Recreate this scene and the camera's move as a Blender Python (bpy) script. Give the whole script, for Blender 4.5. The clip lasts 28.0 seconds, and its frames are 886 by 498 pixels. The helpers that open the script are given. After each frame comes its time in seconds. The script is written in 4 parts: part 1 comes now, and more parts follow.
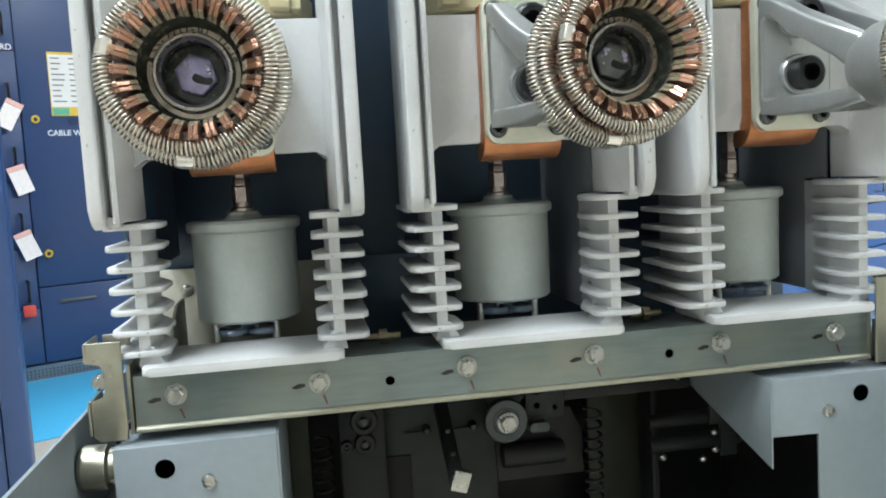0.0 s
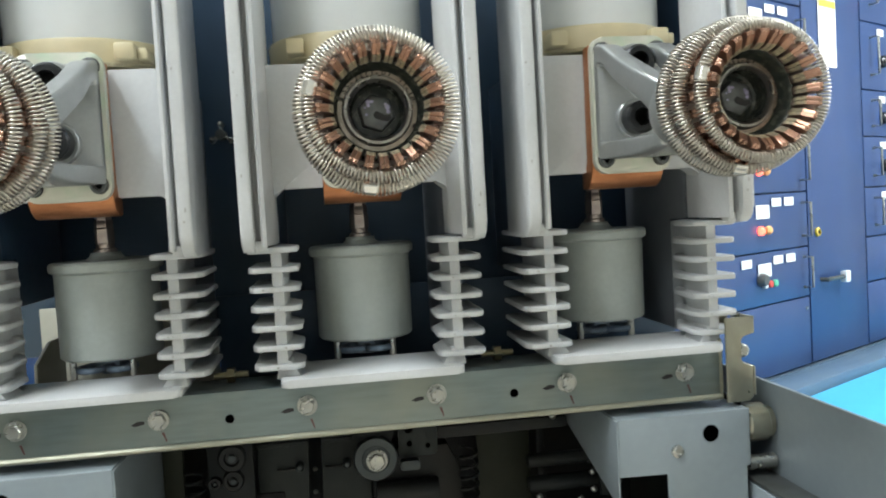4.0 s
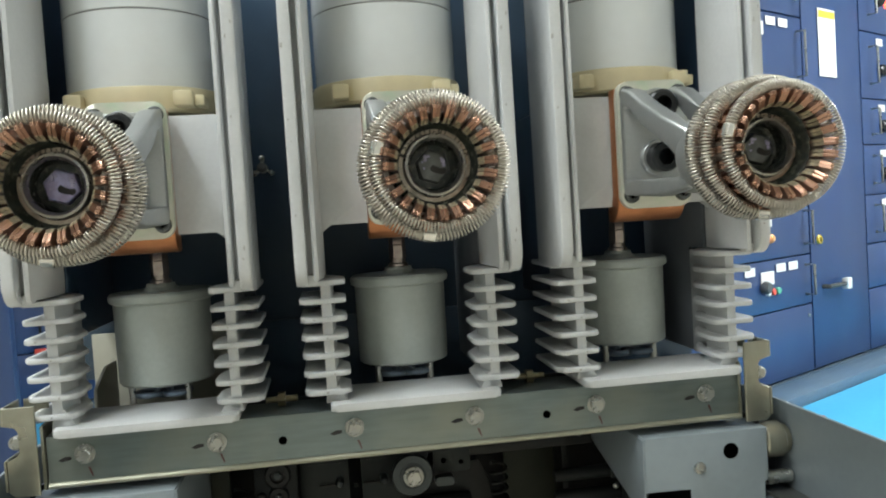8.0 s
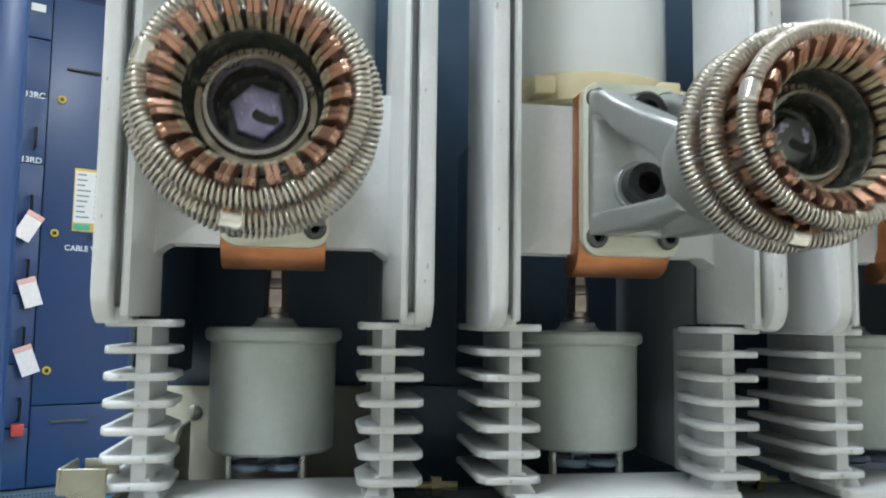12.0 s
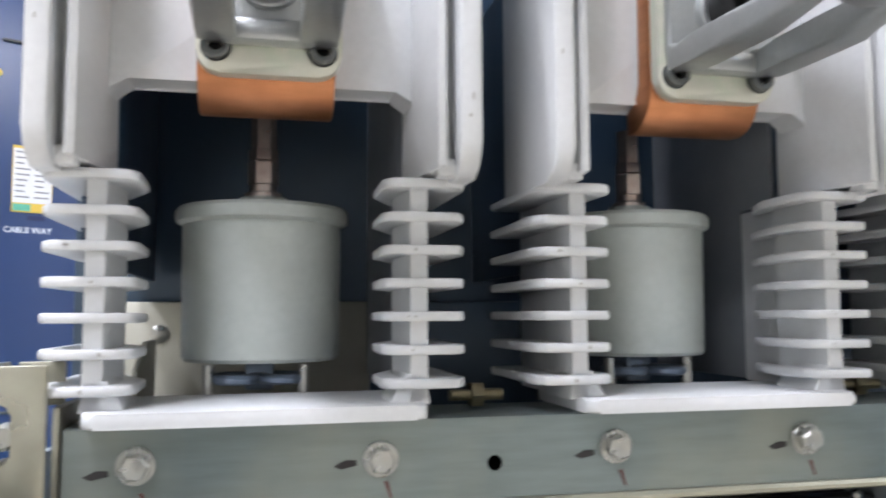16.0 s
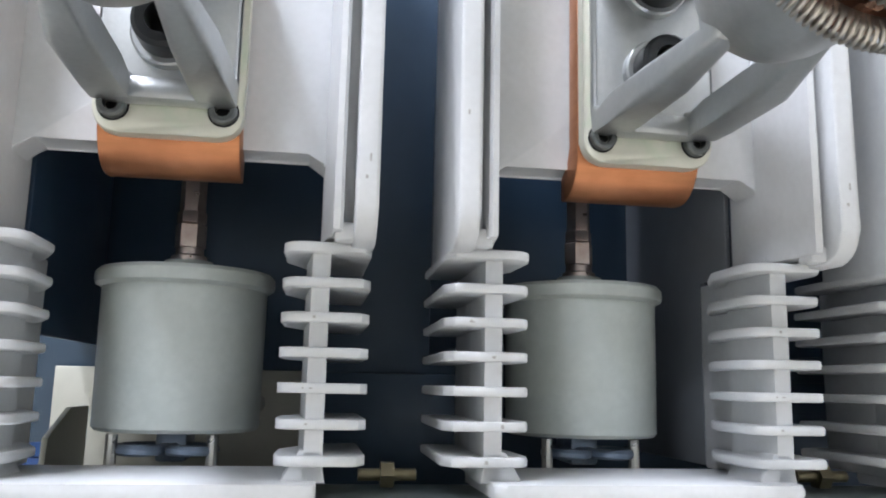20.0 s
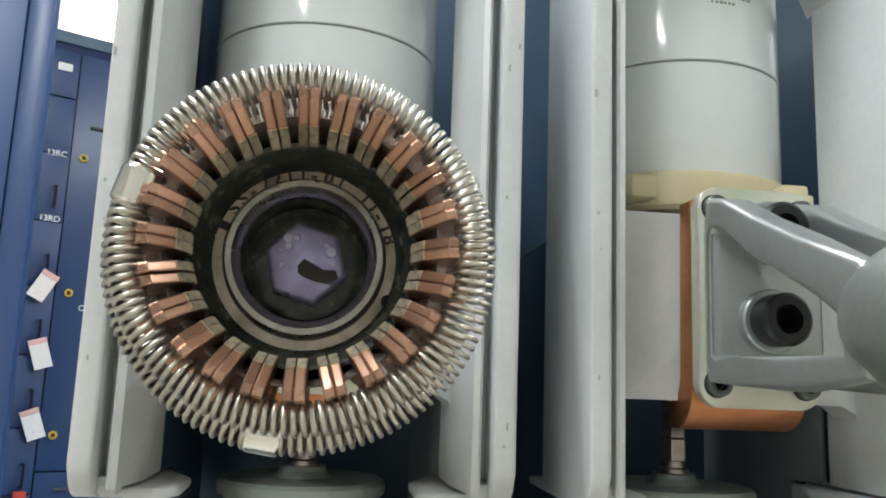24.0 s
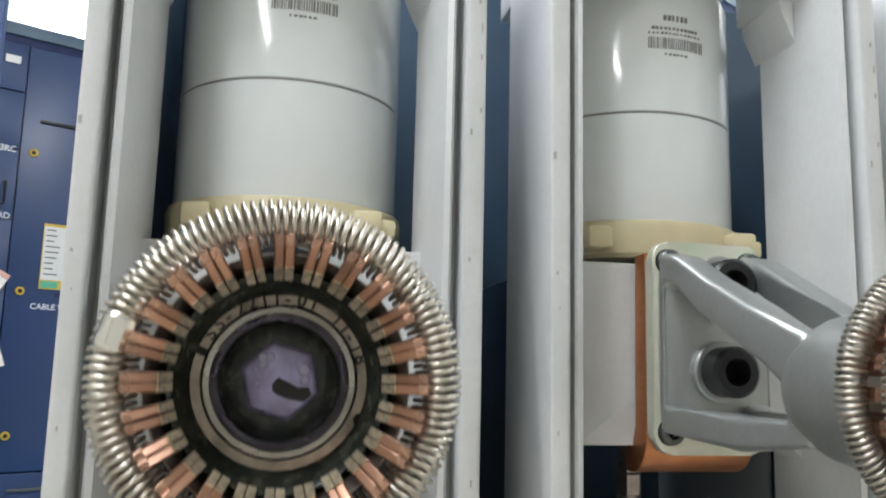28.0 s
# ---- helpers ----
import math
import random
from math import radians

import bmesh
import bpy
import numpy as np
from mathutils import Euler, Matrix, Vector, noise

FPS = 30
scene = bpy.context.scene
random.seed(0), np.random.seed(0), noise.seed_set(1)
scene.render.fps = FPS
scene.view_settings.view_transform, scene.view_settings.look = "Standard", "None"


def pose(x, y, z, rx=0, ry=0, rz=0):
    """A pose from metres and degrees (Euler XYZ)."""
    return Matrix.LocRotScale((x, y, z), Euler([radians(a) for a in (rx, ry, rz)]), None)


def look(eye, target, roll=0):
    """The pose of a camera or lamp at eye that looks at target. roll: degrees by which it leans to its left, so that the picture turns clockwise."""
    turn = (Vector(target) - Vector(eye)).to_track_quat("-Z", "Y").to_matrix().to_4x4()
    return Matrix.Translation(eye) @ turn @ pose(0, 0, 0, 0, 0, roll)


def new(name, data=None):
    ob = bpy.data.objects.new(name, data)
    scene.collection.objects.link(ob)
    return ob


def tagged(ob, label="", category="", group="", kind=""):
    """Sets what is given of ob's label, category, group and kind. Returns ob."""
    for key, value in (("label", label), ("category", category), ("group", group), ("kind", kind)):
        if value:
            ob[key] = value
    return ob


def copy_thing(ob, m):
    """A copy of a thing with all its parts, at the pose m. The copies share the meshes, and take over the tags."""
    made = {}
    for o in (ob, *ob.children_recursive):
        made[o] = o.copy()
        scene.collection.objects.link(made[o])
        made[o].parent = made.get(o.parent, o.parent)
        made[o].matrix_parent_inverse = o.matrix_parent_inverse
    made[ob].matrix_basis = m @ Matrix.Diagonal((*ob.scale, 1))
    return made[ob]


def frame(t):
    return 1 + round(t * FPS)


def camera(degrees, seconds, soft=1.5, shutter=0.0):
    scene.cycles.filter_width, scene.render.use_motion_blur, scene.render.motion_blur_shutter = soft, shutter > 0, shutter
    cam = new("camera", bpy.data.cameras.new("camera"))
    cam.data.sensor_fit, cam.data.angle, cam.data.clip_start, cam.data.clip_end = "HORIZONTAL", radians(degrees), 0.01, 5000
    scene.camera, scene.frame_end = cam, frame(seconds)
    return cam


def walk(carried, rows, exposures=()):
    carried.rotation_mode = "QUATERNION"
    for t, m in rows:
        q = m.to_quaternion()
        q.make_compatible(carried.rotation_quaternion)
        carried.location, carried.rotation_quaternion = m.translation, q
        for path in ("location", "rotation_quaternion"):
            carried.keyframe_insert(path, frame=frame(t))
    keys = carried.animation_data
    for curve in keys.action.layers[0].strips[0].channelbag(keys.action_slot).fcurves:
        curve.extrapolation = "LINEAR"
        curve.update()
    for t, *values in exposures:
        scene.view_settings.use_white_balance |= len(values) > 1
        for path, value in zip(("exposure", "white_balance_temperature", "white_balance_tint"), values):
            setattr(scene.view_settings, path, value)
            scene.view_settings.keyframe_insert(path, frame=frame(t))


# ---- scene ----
cam = camera(57.5, 28.0, soft=1.9, shutter=0.5)
PATH = [
    (0, (-0.158, -0.579, 0.76), (0.168, 1.386, 0.577), -3.2),
    (0.5, (-0.154, -0.587, 0.764), (0.173, 1.377, 0.573), -3.4),
    (1, (-0.156, -0.588, 0.767), (0.178, 1.377, 0.606), -3.1),
    (1.5, (-0.15, -0.59, 0.766), (0.182, 1.377, 0.625), -2.8),
    (2, (-0.129, -0.587, 0.772), (0.208, 1.381, 0.644), -2.3),
    (2.5, (-0.105, -0.566, 0.774), (0.228, 1.402, 0.651), -0.7),
    (3, (-0.076, -0.556, 0.75), (0.241, 1.416, 0.651), -0.8),
    (3.5, (-0.047, -0.582, 0.754), (0.231, 1.396, 0.655), -1.8),
    (4, (-0.023, -0.614, 0.76), (0.249, 1.365, 0.66), -3.3),
    (4.5, (-0.009, -0.619, 0.757), (0.254, 1.361, 0.657), -4.4),
    (6.5, (-0.009, -0.619, 0.765), (0.247, 1.361, 0.647), -5.2),
    (7, (-0.037, -0.651, 0.783), (0.22, 1.329, 0.666), -4.7),
    (7.5, (-0.044, -0.661, 0.792), (0.229, 1.318, 0.694), -4.2),
    (8, (-0.058, -0.652, 0.786), (0.216, 1.327, 0.697), -3.6),
    (8.5, (-0.084, -0.627, 0.767), (0.19, 1.352, 0.68), -2.4),
    (9, (-0.117, -0.583, 0.758), (0.08, 1.406, 0.678), -2.0),
    (9.5, (-0.142, -0.528, 0.754), (0.049, 1.463, 0.737), -0.1),
    (10, (-0.143, -0.495, 0.747), (0.049, 1.496, 0.767), 1.0),
    (10.5, (-0.144, -0.487, 0.749), (0.083, 1.499, 0.811), 1.0),
    (11, (-0.172, -0.48, 0.752), (0.109, 1.498, 0.859), 0.8),
    (11.5, (-0.175, -0.476, 0.759), (0.138, 1.493, 0.917), 0.8),
    (12, (-0.184, -0.466, 0.739), (0.131, 1.501, 0.919), 0.8),
    (12.5, (-0.192, -0.437, 0.717), (0.123, 1.533, 0.866), 0.7),
    (13, (-0.19, -0.415, 0.704), (0.13, 1.556, 0.819), 0.4),
    (13.5, (-0.156, -0.409, 0.701), (0.101, 1.572, 0.79), 0.8),
    (15.5, (-0.189, -0.373, 0.682), (0.382, 1.537, 0.839), 0.3),
    (16, (-0.207, -0.351, 0.678), (0.223, 1.595, 0.84), -0.3),
    (16.5, (-0.22, -0.337, 0.668), (0.102, 1.628, 0.859), -2.0),
    (17, (-0.22, -0.319, 0.663), (0.039, 1.629, 1.032), -3.2),
    (17.5, (-0.218, -0.315, 0.646), (0.034, 1.602, 1.157), -4.5),
    (18, (-0.218, -0.308, 0.657), (0.068, 1.61, 1.144), -4.4),
    (18.5, (-0.189, -0.313, 0.647), (0.053, 1.602, 1.172), -2.1),
    (19, (-0.164, -0.328, 0.664), (0.097, 1.602, 1.121), 0.1),
    (19.5, (-0.147, -0.34, 0.667), (0.142, 1.596, 1.078), 1.1),
    (20, (-0.14, -0.344, 0.679), (0.154, 1.605, 1.015), 1.2),
    (20.5, (-0.131, -0.353, 0.672), (0.188, 1.583, 1.061), 0.8),
    (21, (-0.131, -0.356, 0.673), (0.165, 1.585, 1.058), 0.9),
    (21.5, (-0.152, -0.357, 0.699), (0.12, 1.592, 1.057), 1.4),
    (22, (-0.193, -0.364, 0.746), (0.046, 1.594, 1.079), 2.4),
    (22.5, (-0.199, -0.37, 0.78), (0.049, 1.588, 1.104), 2.8),
    (24.5, (-0.2, -0.367, 0.787), (0.074, 1.587, 1.112), 2.0),
    (25, (-0.203, -0.365, 0.784), (0.068, 1.589, 1.114), 2.0),
    (25.5, (-0.202, -0.367, 0.786), (0.066, 1.588, 1.115), 2.0),
    (26, (-0.199, -0.369, 0.79), (0.071, 1.586, 1.111), 2.3),
    (26.5, (-0.2, -0.368, 0.789), (0.07, 1.587, 1.111), 2.1),
    (27, (-0.202, -0.369, 0.791), (0.065, 1.587, 1.114), 1.9),
    (27.5, (-0.2, -0.379, 0.796), (0.105, 1.572, 1.109), 1.9),
    (28, (-0.205, -0.383, 0.818), (0.167, 1.559, 1.114), 1.4),
]
EXPOSURE = [(0.0, 0.21, 6500, 10), (1.0, 0.12, 6400, 10), (2.0, 0.12, 6450, 10), (4.0, 0.01, 6660, 10), (6.5, -0.23, 6910, 10), (8.0, -0.28, 6910, 9), (9.0, 0.16, 6500, 9),
            (10.0, -0.07, 6400, 8), (11.0, -0.1, 6450, 8), (12.0, -0.02, 6400, 9), (13.0, 0.26, 6200, 12), (16.0, 0.47, 6450, 22), (17.0, 0.23, 6590, 15), (18.0, 0.16, 6690, 13),
            (19.0, 0.45, 6240, 20), (20.0, 0.53, 6240, 20), (21.0, 0.53, 6240, 21), (22.0, 0.13, 6500, 11), (25.0, -0.19, 6750, 11), (27.0, -0.16, 6750, 12), (28.0, -0.21, 6750, 14)]
walk(cam, [(t, look(eye, target, roll)) for t, eye, target, roll in PATH], EXPOSURE)

# ---- world and light ----
world = bpy.data.worlds.new("room_air")
world.use_nodes = True
scene.world = world
world.node_tree.nodes["Background"].inputs[0].default_value = (0.75, 0.85, 1.0, 1)
world.node_tree.nodes["Background"].inputs[1].default_value = 0.05

ROOM = (-3.6, 5.2, -4.2, 6.4, 3.0)          # x0, x1, y0, y1, height
FLOOR_Z = -0.06
ROOM_TURN = 27.0                            # the cabinet rows stand askew to the breaker


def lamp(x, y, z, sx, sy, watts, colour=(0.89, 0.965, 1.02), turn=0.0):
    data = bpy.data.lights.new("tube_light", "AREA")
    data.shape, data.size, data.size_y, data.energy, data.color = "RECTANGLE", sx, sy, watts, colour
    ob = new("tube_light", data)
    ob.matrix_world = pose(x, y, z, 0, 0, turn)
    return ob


# Unseen lamps, set where poles, cabinets and back wall need brightening.
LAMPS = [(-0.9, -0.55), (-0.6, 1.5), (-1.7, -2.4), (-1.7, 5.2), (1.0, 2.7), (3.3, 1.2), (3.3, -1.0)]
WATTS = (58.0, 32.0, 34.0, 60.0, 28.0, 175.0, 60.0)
LAMP_Z = 2.66                               # the added fittings hang below the ceiling and shine both ways
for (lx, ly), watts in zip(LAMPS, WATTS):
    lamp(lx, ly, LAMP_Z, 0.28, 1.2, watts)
    # Added up-light brightens the ceiling over the stronger lamps.
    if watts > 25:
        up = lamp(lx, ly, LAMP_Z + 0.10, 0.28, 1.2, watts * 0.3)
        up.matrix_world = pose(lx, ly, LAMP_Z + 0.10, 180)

# ---- materials ----
def material(name, colour, rough=0.5, metal=0.0, grain=0.06, scale=60.0, bump=0.1, stain=None, stain_scale=9.0, stain_amount=0.3,
             coat=0.0, each=0.0, brushed=None, spec=0.5, emit=0.0):
    """Principled material with fine grain, large stains, bump and a change from piece to piece."""
    m = bpy.data.materials.new(name)
    m.use_nodes = True
    nt = m.node_tree
    n, l = nt.nodes, nt.links
    p = n["Principled BSDF"]
    tex = n.new("ShaderNodeTexCoord")
    mapping = n.new("ShaderNodeMapping")
    l.new(tex.outputs["Object"], mapping.inputs[0])
    if brushed:
        mapping.inputs["Scale"].default_value = brushed
    fine = n.new("ShaderNodeTexNoise")
    fine.inputs["Scale"].default_value, fine.inputs["Detail"].default_value = scale, 6.0
    l.new(mapping.outputs[0], fine.inputs["Vector"])
    wide = n.new("ShaderNodeTexNoise")
    wide.inputs["Scale"].default_value, wide.inputs["Detail"].default_value = stain_scale, 5.0
    l.new(tex.outputs["Object"], wide.inputs["Vector"])
    c = Vector(colour)
    ramp = n.new("ShaderNodeValToRGB")
    ramp.color_ramp.elements[0].position, ramp.color_ramp.elements[1].position = 0.3, 0.7
    ramp.color_ramp.elements[0].color = (*(c * (1 - grain)), 1)
    ramp.color_ramp.elements[1].color = (*[min(v, 1.0) for v in c * (1 + grain)], 1)
    l.new(fine.outputs["Fac"], ramp.inputs[0])
    out = ramp.outputs[0]
    sr = n.new("ShaderNodeMapRange")
    sr.inputs["From Min"].default_value, sr.inputs["From Max"].default_value = 0.45, 0.72
    sr.inputs["To Max"].default_value = stain_amount
    l.new(wide.outputs["Fac"], sr.inputs["Value"])
    mix = n.new("ShaderNodeMixRGB")
    mix.inputs[2].default_value = (*(stain if stain else [v * 0.8 for v in colour]), 1)
    l.new(sr.outputs[0], mix.inputs[0])
    l.new(out, mix.inputs[1])
    out = mix.outputs[0]
    if each:
        info = n.new("ShaderNodeObjectInfo")
        hsv = n.new("ShaderNodeHueSaturation")
        er = n.new("ShaderNodeMapRange")
        er.inputs["To Min"].default_value, er.inputs["To Max"].default_value = 1 - each, 1 + each
        l.new(info.outputs["Random"], er.inputs["Value"])
        l.new(er.outputs[0], hsv.inputs["Value"])
        l.new(out, hsv.inputs["Color"])
        out = hsv.outputs[0]
    l.new(out, p.inputs["Base Color"])
    rr = n.new("ShaderNodeMapRange")
    rr.inputs["To Min"].default_value, rr.inputs["To Max"].default_value = max(rough - 0.1, 0.03), min(rough + 0.12, 1.0)
    l.new(wide.outputs["Fac"], rr.inputs["Value"])
    l.new(rr.outputs[0], p.inputs["Roughness"])
    p.inputs["Metallic"].default_value = metal
    p.inputs["Specular IOR Level"].default_value = spec
    p.inputs["Coat Weight"].default_value = coat
    if bump:
        b = n.new("ShaderNodeBump")
        b.inputs["Strength"].default_value, b.inputs["Distance"].default_value = bump, 0.0006
        l.new(fine.outputs["Fac"], b.inputs["Height"])
        l.new(b.outputs[0], p.inputs["Normal"])
    if emit:
        l.new(out, p.inputs["Emission Color"])
        p.inputs["Emission Strength"].default_value = emit
    return m


M = dict(
    epoxy=material("grey_moulded_resin", (0.60, 0.62, 0.63), 0.38, grain=0.03, scale=300, bump=0.08, stain=(0.48, 0.50, 0.51), stain_scale=18, stain_amount=0.5),
    ceramic=material("white_glazed_ceramic", (0.74, 0.78, 0.79), 0.13, grain=0.015, scale=80, bump=0.0, stain=(0.64, 0.68, 0.69), stain_amount=0.25, coat=0.4),
    cup=material("grey_green_cup_resin", (0.375, 0.415, 0.39), 0.46, grain=0.05, scale=220, bump=0.12, stain=(0.32, 0.35, 0.325), stain_scale=26, stain_amount=0.6),
    cream=material("cream_plastic", (0.63, 0.56, 0.36), 0.42, grain=0.04, scale=90, bump=0.05, stain=(0.58, 0.52, 0.33), stain_scale=30, stain_amount=0.5),
    copper=material("bright_copper", (0.50, 0.215, 0.10), 0.38, 0.92, grain=0.10, scale=70, bump=0.12, stain=(0.33, 0.12, 0.055), stain_scale=40, stain_amount=0.5, brushed=(1, 1, 6)),
    finger=material("worn_copper", (0.45, 0.268, 0.195), 0.28, 0.92, grain=0.06, scale=120, bump=0.06, stain=(0.32, 0.165, 0.105), stain_scale=70, stain_amount=0.55, each=0.24),
    silver=material("silver_plated_contact", (0.82, 0.72, 0.52), 0.33, 0.72, grain=0.1, scale=200, bump=0.12, stain=(0.22, 0.20, 0.13), stain_scale=260, stain_amount=0.75, each=0.2),
    spring=material("nickel_spring_wire", (0.54, 0.515, 0.46), 0.36, 1.0, grain=0.05, scale=300, bump=0.0, stain=(0.40, 0.36, 0.30), stain_scale=60, stain_amount=0.5),
    clip=material("bright_spring_sleeve", (0.80, 0.79, 0.75), 0.18, 1.0, grain=0.04, scale=120, bump=0.0),
    cast=material("cast_aluminium", (0.43, 0.45, 0.45), 0.38, 0.85, grain=0.04, scale=350, bump=0.15, stain=(0.33, 0.345, 0.35), stain_scale=25, stain_amount=0.5),
    zinc=material("yellow_passivated_steel", (0.60, 0.605, 0.52), 0.36, 0.45, grain=0.05, scale=90, bump=0.06, stain=(0.40, 0.56, 0.39), stain_scale=48, stain_amount=0.8),
    rail=material("galvanised_steel", (0.175, 0.215, 0.215), 0.34, 0.65, grain=0.10, scale=30, bump=0.06, stain=(0.28, 0.29, 0.24), stain_scale=14, stain_amount=0.6, brushed=(1, 8, 8)),
    bracket=material("zinc_bracket", (0.36, 0.355, 0.29), 0.30, 0.85, grain=0.08, scale=60, bump=0.08, stain=(0.26, 0.25, 0.19), stain_scale=40, stain_amount=0.6),
    fascia=material("grey_painted_sheet", (0.25, 0.295, 0.32), 0.42, 0.15, grain=0.03, scale=150, bump=0.06, stain=(0.21, 0.25, 0.275), stain_scale=10, stain_amount=0.4),
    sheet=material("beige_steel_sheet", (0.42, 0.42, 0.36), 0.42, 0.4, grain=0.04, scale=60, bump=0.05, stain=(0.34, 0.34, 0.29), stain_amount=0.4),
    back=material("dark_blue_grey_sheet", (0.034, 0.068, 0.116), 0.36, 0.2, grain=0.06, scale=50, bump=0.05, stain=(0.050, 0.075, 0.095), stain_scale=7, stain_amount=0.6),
    # Inner pole walls: the shade inside the pole is in this colour.
    slate=material("shaded_slate_wall", (0.21, 0.23, 0.25), 0.5, grain=0.05, scale=60, bump=0.05, stain=(0.16, 0.175, 0.195), stain_scale=12, stain_amount=0.5),
    # Bay metals, darkened in colour for the shade under the rail.
    dark=material("oily_darkened_steel", (0.011, 0.013, 0.014), 0.5, 0.0, grain=0.2, scale=60, bump=0.2, stain=(0.026, 0.023, 0.018), stain_scale=20, stain_amount=0.6, spec=0.3),
    mech=material("oiled_shaded_steel", (0.011, 0.014, 0.015), 0.5, 0.0, grain=0.12, scale=70, bump=0.1, stain=(0.024, 0.024, 0.021), stain_scale=18, stain_amount=0.6, spec=0.25),
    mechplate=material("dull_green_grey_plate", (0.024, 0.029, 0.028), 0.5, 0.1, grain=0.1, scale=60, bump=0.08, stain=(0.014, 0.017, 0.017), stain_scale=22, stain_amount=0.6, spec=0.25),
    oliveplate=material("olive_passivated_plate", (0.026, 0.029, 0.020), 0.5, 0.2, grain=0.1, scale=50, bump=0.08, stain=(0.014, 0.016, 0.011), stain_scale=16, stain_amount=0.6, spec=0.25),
    rod=material("brownish_bright_steel", (0.44, 0.38, 0.35), 0.30, 0.85, grain=0.1, scale=150, bump=0.1, stain=(0.28, 0.20, 0.17), stain_scale=90, stain_amount=0.6),
    bluesteel=material("blued_steel", (0.22, 0.28, 0.36), 0.32, 0.6, grain=0.1, scale=120, bump=0.08, stain=(0.08, 0.10, 0.12), stain_scale=50, stain_amount=0.5),
    greasysteel=material("greasy_steel", (0.42, 0.375, 0.32), 0.34, 0.8, grain=0.2, scale=200, bump=0.25, stain=(0.10, 0.10, 0.085), stain_scale=140, stain_amount=0.6),
    cage=material("dull_cage_steel", (0.40, 0.36, 0.32), 0.36, 0.85, grain=0.1, scale=150, bump=0.1, stain=(0.13, 0.09, 0.07), stain_scale=90, stain_amount=0.7),
    railedge=material("rolled_edge_highlight", (0.34, 0.34, 0.275), 0.38, 0.75, grain=0.10, scale=60, bump=0.08, stain=(0.27, 0.27, 0.21), stain_scale=30, stain_amount=0.6),
    brass=material("dull_brass", (0.17, 0.15, 0.095), 0.40, 0.8, grain=0.1, scale=120, bump=0.1, stain=(0.16, 0.13, 0.07), stain_scale=80, stain_amount=0.6),
    # Roller steel of the bay, darkened for the same shade.
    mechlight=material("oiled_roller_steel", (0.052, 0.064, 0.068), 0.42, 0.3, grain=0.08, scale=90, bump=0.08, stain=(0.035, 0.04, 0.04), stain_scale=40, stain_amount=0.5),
    scuff=material("dark_scuff", (0.36, 0.355, 0.34), 0.6, bump=0.0),
    iron=material("dull_steel", (0.13, 0.14, 0.135), 0.40, 0.6, grain=0.1, scale=80, bump=0.1, stain=(0.07, 0.065, 0.055), stain_scale=30, stain_amount=0.6),
    bolt=material("zinc_bolt", (0.40, 0.41, 0.39), 0.28, 0.9, grain=0.06, scale=200, bump=0.1, stain=(0.42, 0.40, 0.34), stain_scale=120, stain_amount=0.6),
    black=material("black_oxide_screw", (0.022, 0.024, 0.026), 0.34, 0.5, grain=0.1, scale=200, bump=0.05),
    greyscrew=material("grey_screw", (0.13, 0.14, 0.14), 0.38, 0.7, grain=0.1, scale=200, bump=0.05),
    # Flat black faces paint the dark depth of holes and sockets.
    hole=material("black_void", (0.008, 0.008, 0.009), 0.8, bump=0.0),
    marker=material("black_marker", (0.015, 0.013, 0.013), 0.6, bump=0.0),
    redmark=material("dark_red_marker", (0.10, 0.032, 0.028), 0.6, bump=0.0),
    purple=material("blue_violet_passivation", (0.36, 0.345, 0.56), 0.30, 0.4, grain=0.14, scale=260, bump=0.2, stain=(0.24, 0.20, 0.34), stain_scale=190, stain_amount=0.7),
    grease=material("dark_grease_and_bore", (0.035, 0.042, 0.038), 0.24, 0.1, grain=0.3, scale=240, bump=0.7, stain=(0.12, 0.12, 0.09), stain_scale=190, stain_amount=0.6),
    dullbolt=material("greasy_grey_bolt", (0.15, 0.16, 0.165), 0.34, 0.5, grain=0.14, scale=260, bump=0.2, stain=(0.09, 0.095, 0.09), stain_scale=190, stain_amount=0.6),
    drop=material("clear_grease_drop", (0.40, 0.38, 0.56), 0.06, 0.0, bump=0.0, coat=0.5),
    core=material("turned_steel", (0.36, 0.35, 0.33), 0.28, 0.95, grain=0.06, scale=120, bump=0.05, stain=(0.20, 0.17, 0.14), stain_scale=100, stain_amount=0.7),
    blue=material("blue_cabinet_paint", (0.025, 0.056, 0.150), 0.36, grain=0.03, scale=200, bump=0.06, stain=(0.024, 0.058, 0.168), stain_scale=2.5, stain_amount=0.5),
    bluedark=material("dark_blue_paint", (0.012, 0.026, 0.10), 0.38, grain=0.04, scale=120, bump=0.05),
    plinth=material("blue_grey_plinth", (0.09, 0.15, 0.22), 0.45, grain=0.05, scale=60, bump=0.05, stain=(0.13, 0.19, 0.24), stain_scale=5, stain_amount=0.5),
    mat=material("blue_rubber_mat", (0.06, 0.42, 0.72), 0.55, grain=0.04, scale=90, bump=0.15, stain=(0.10, 0.48, 0.75), stain_scale=3, stain_amount=0.4),
    tile=material("cream_floor_tile", (0.50, 0.46, 0.385), 0.30, grain=0.04, scale=40, bump=0.03, stain=(0.50, 0.45, 0.38), stain_scale=2, stain_amount=0.4, each=0.03),
    joint=material("tile_joint", (0.40, 0.36, 0.30), 0.8, bump=0.2),
    wall=material("cream_wall_paint", (0.66, 0.65, 0.60), 0.7, grain=0.02, scale=30, bump=0.1, stain=(0.60, 0.59, 0.54), stain_scale=1.5, stain_amount=0.3),
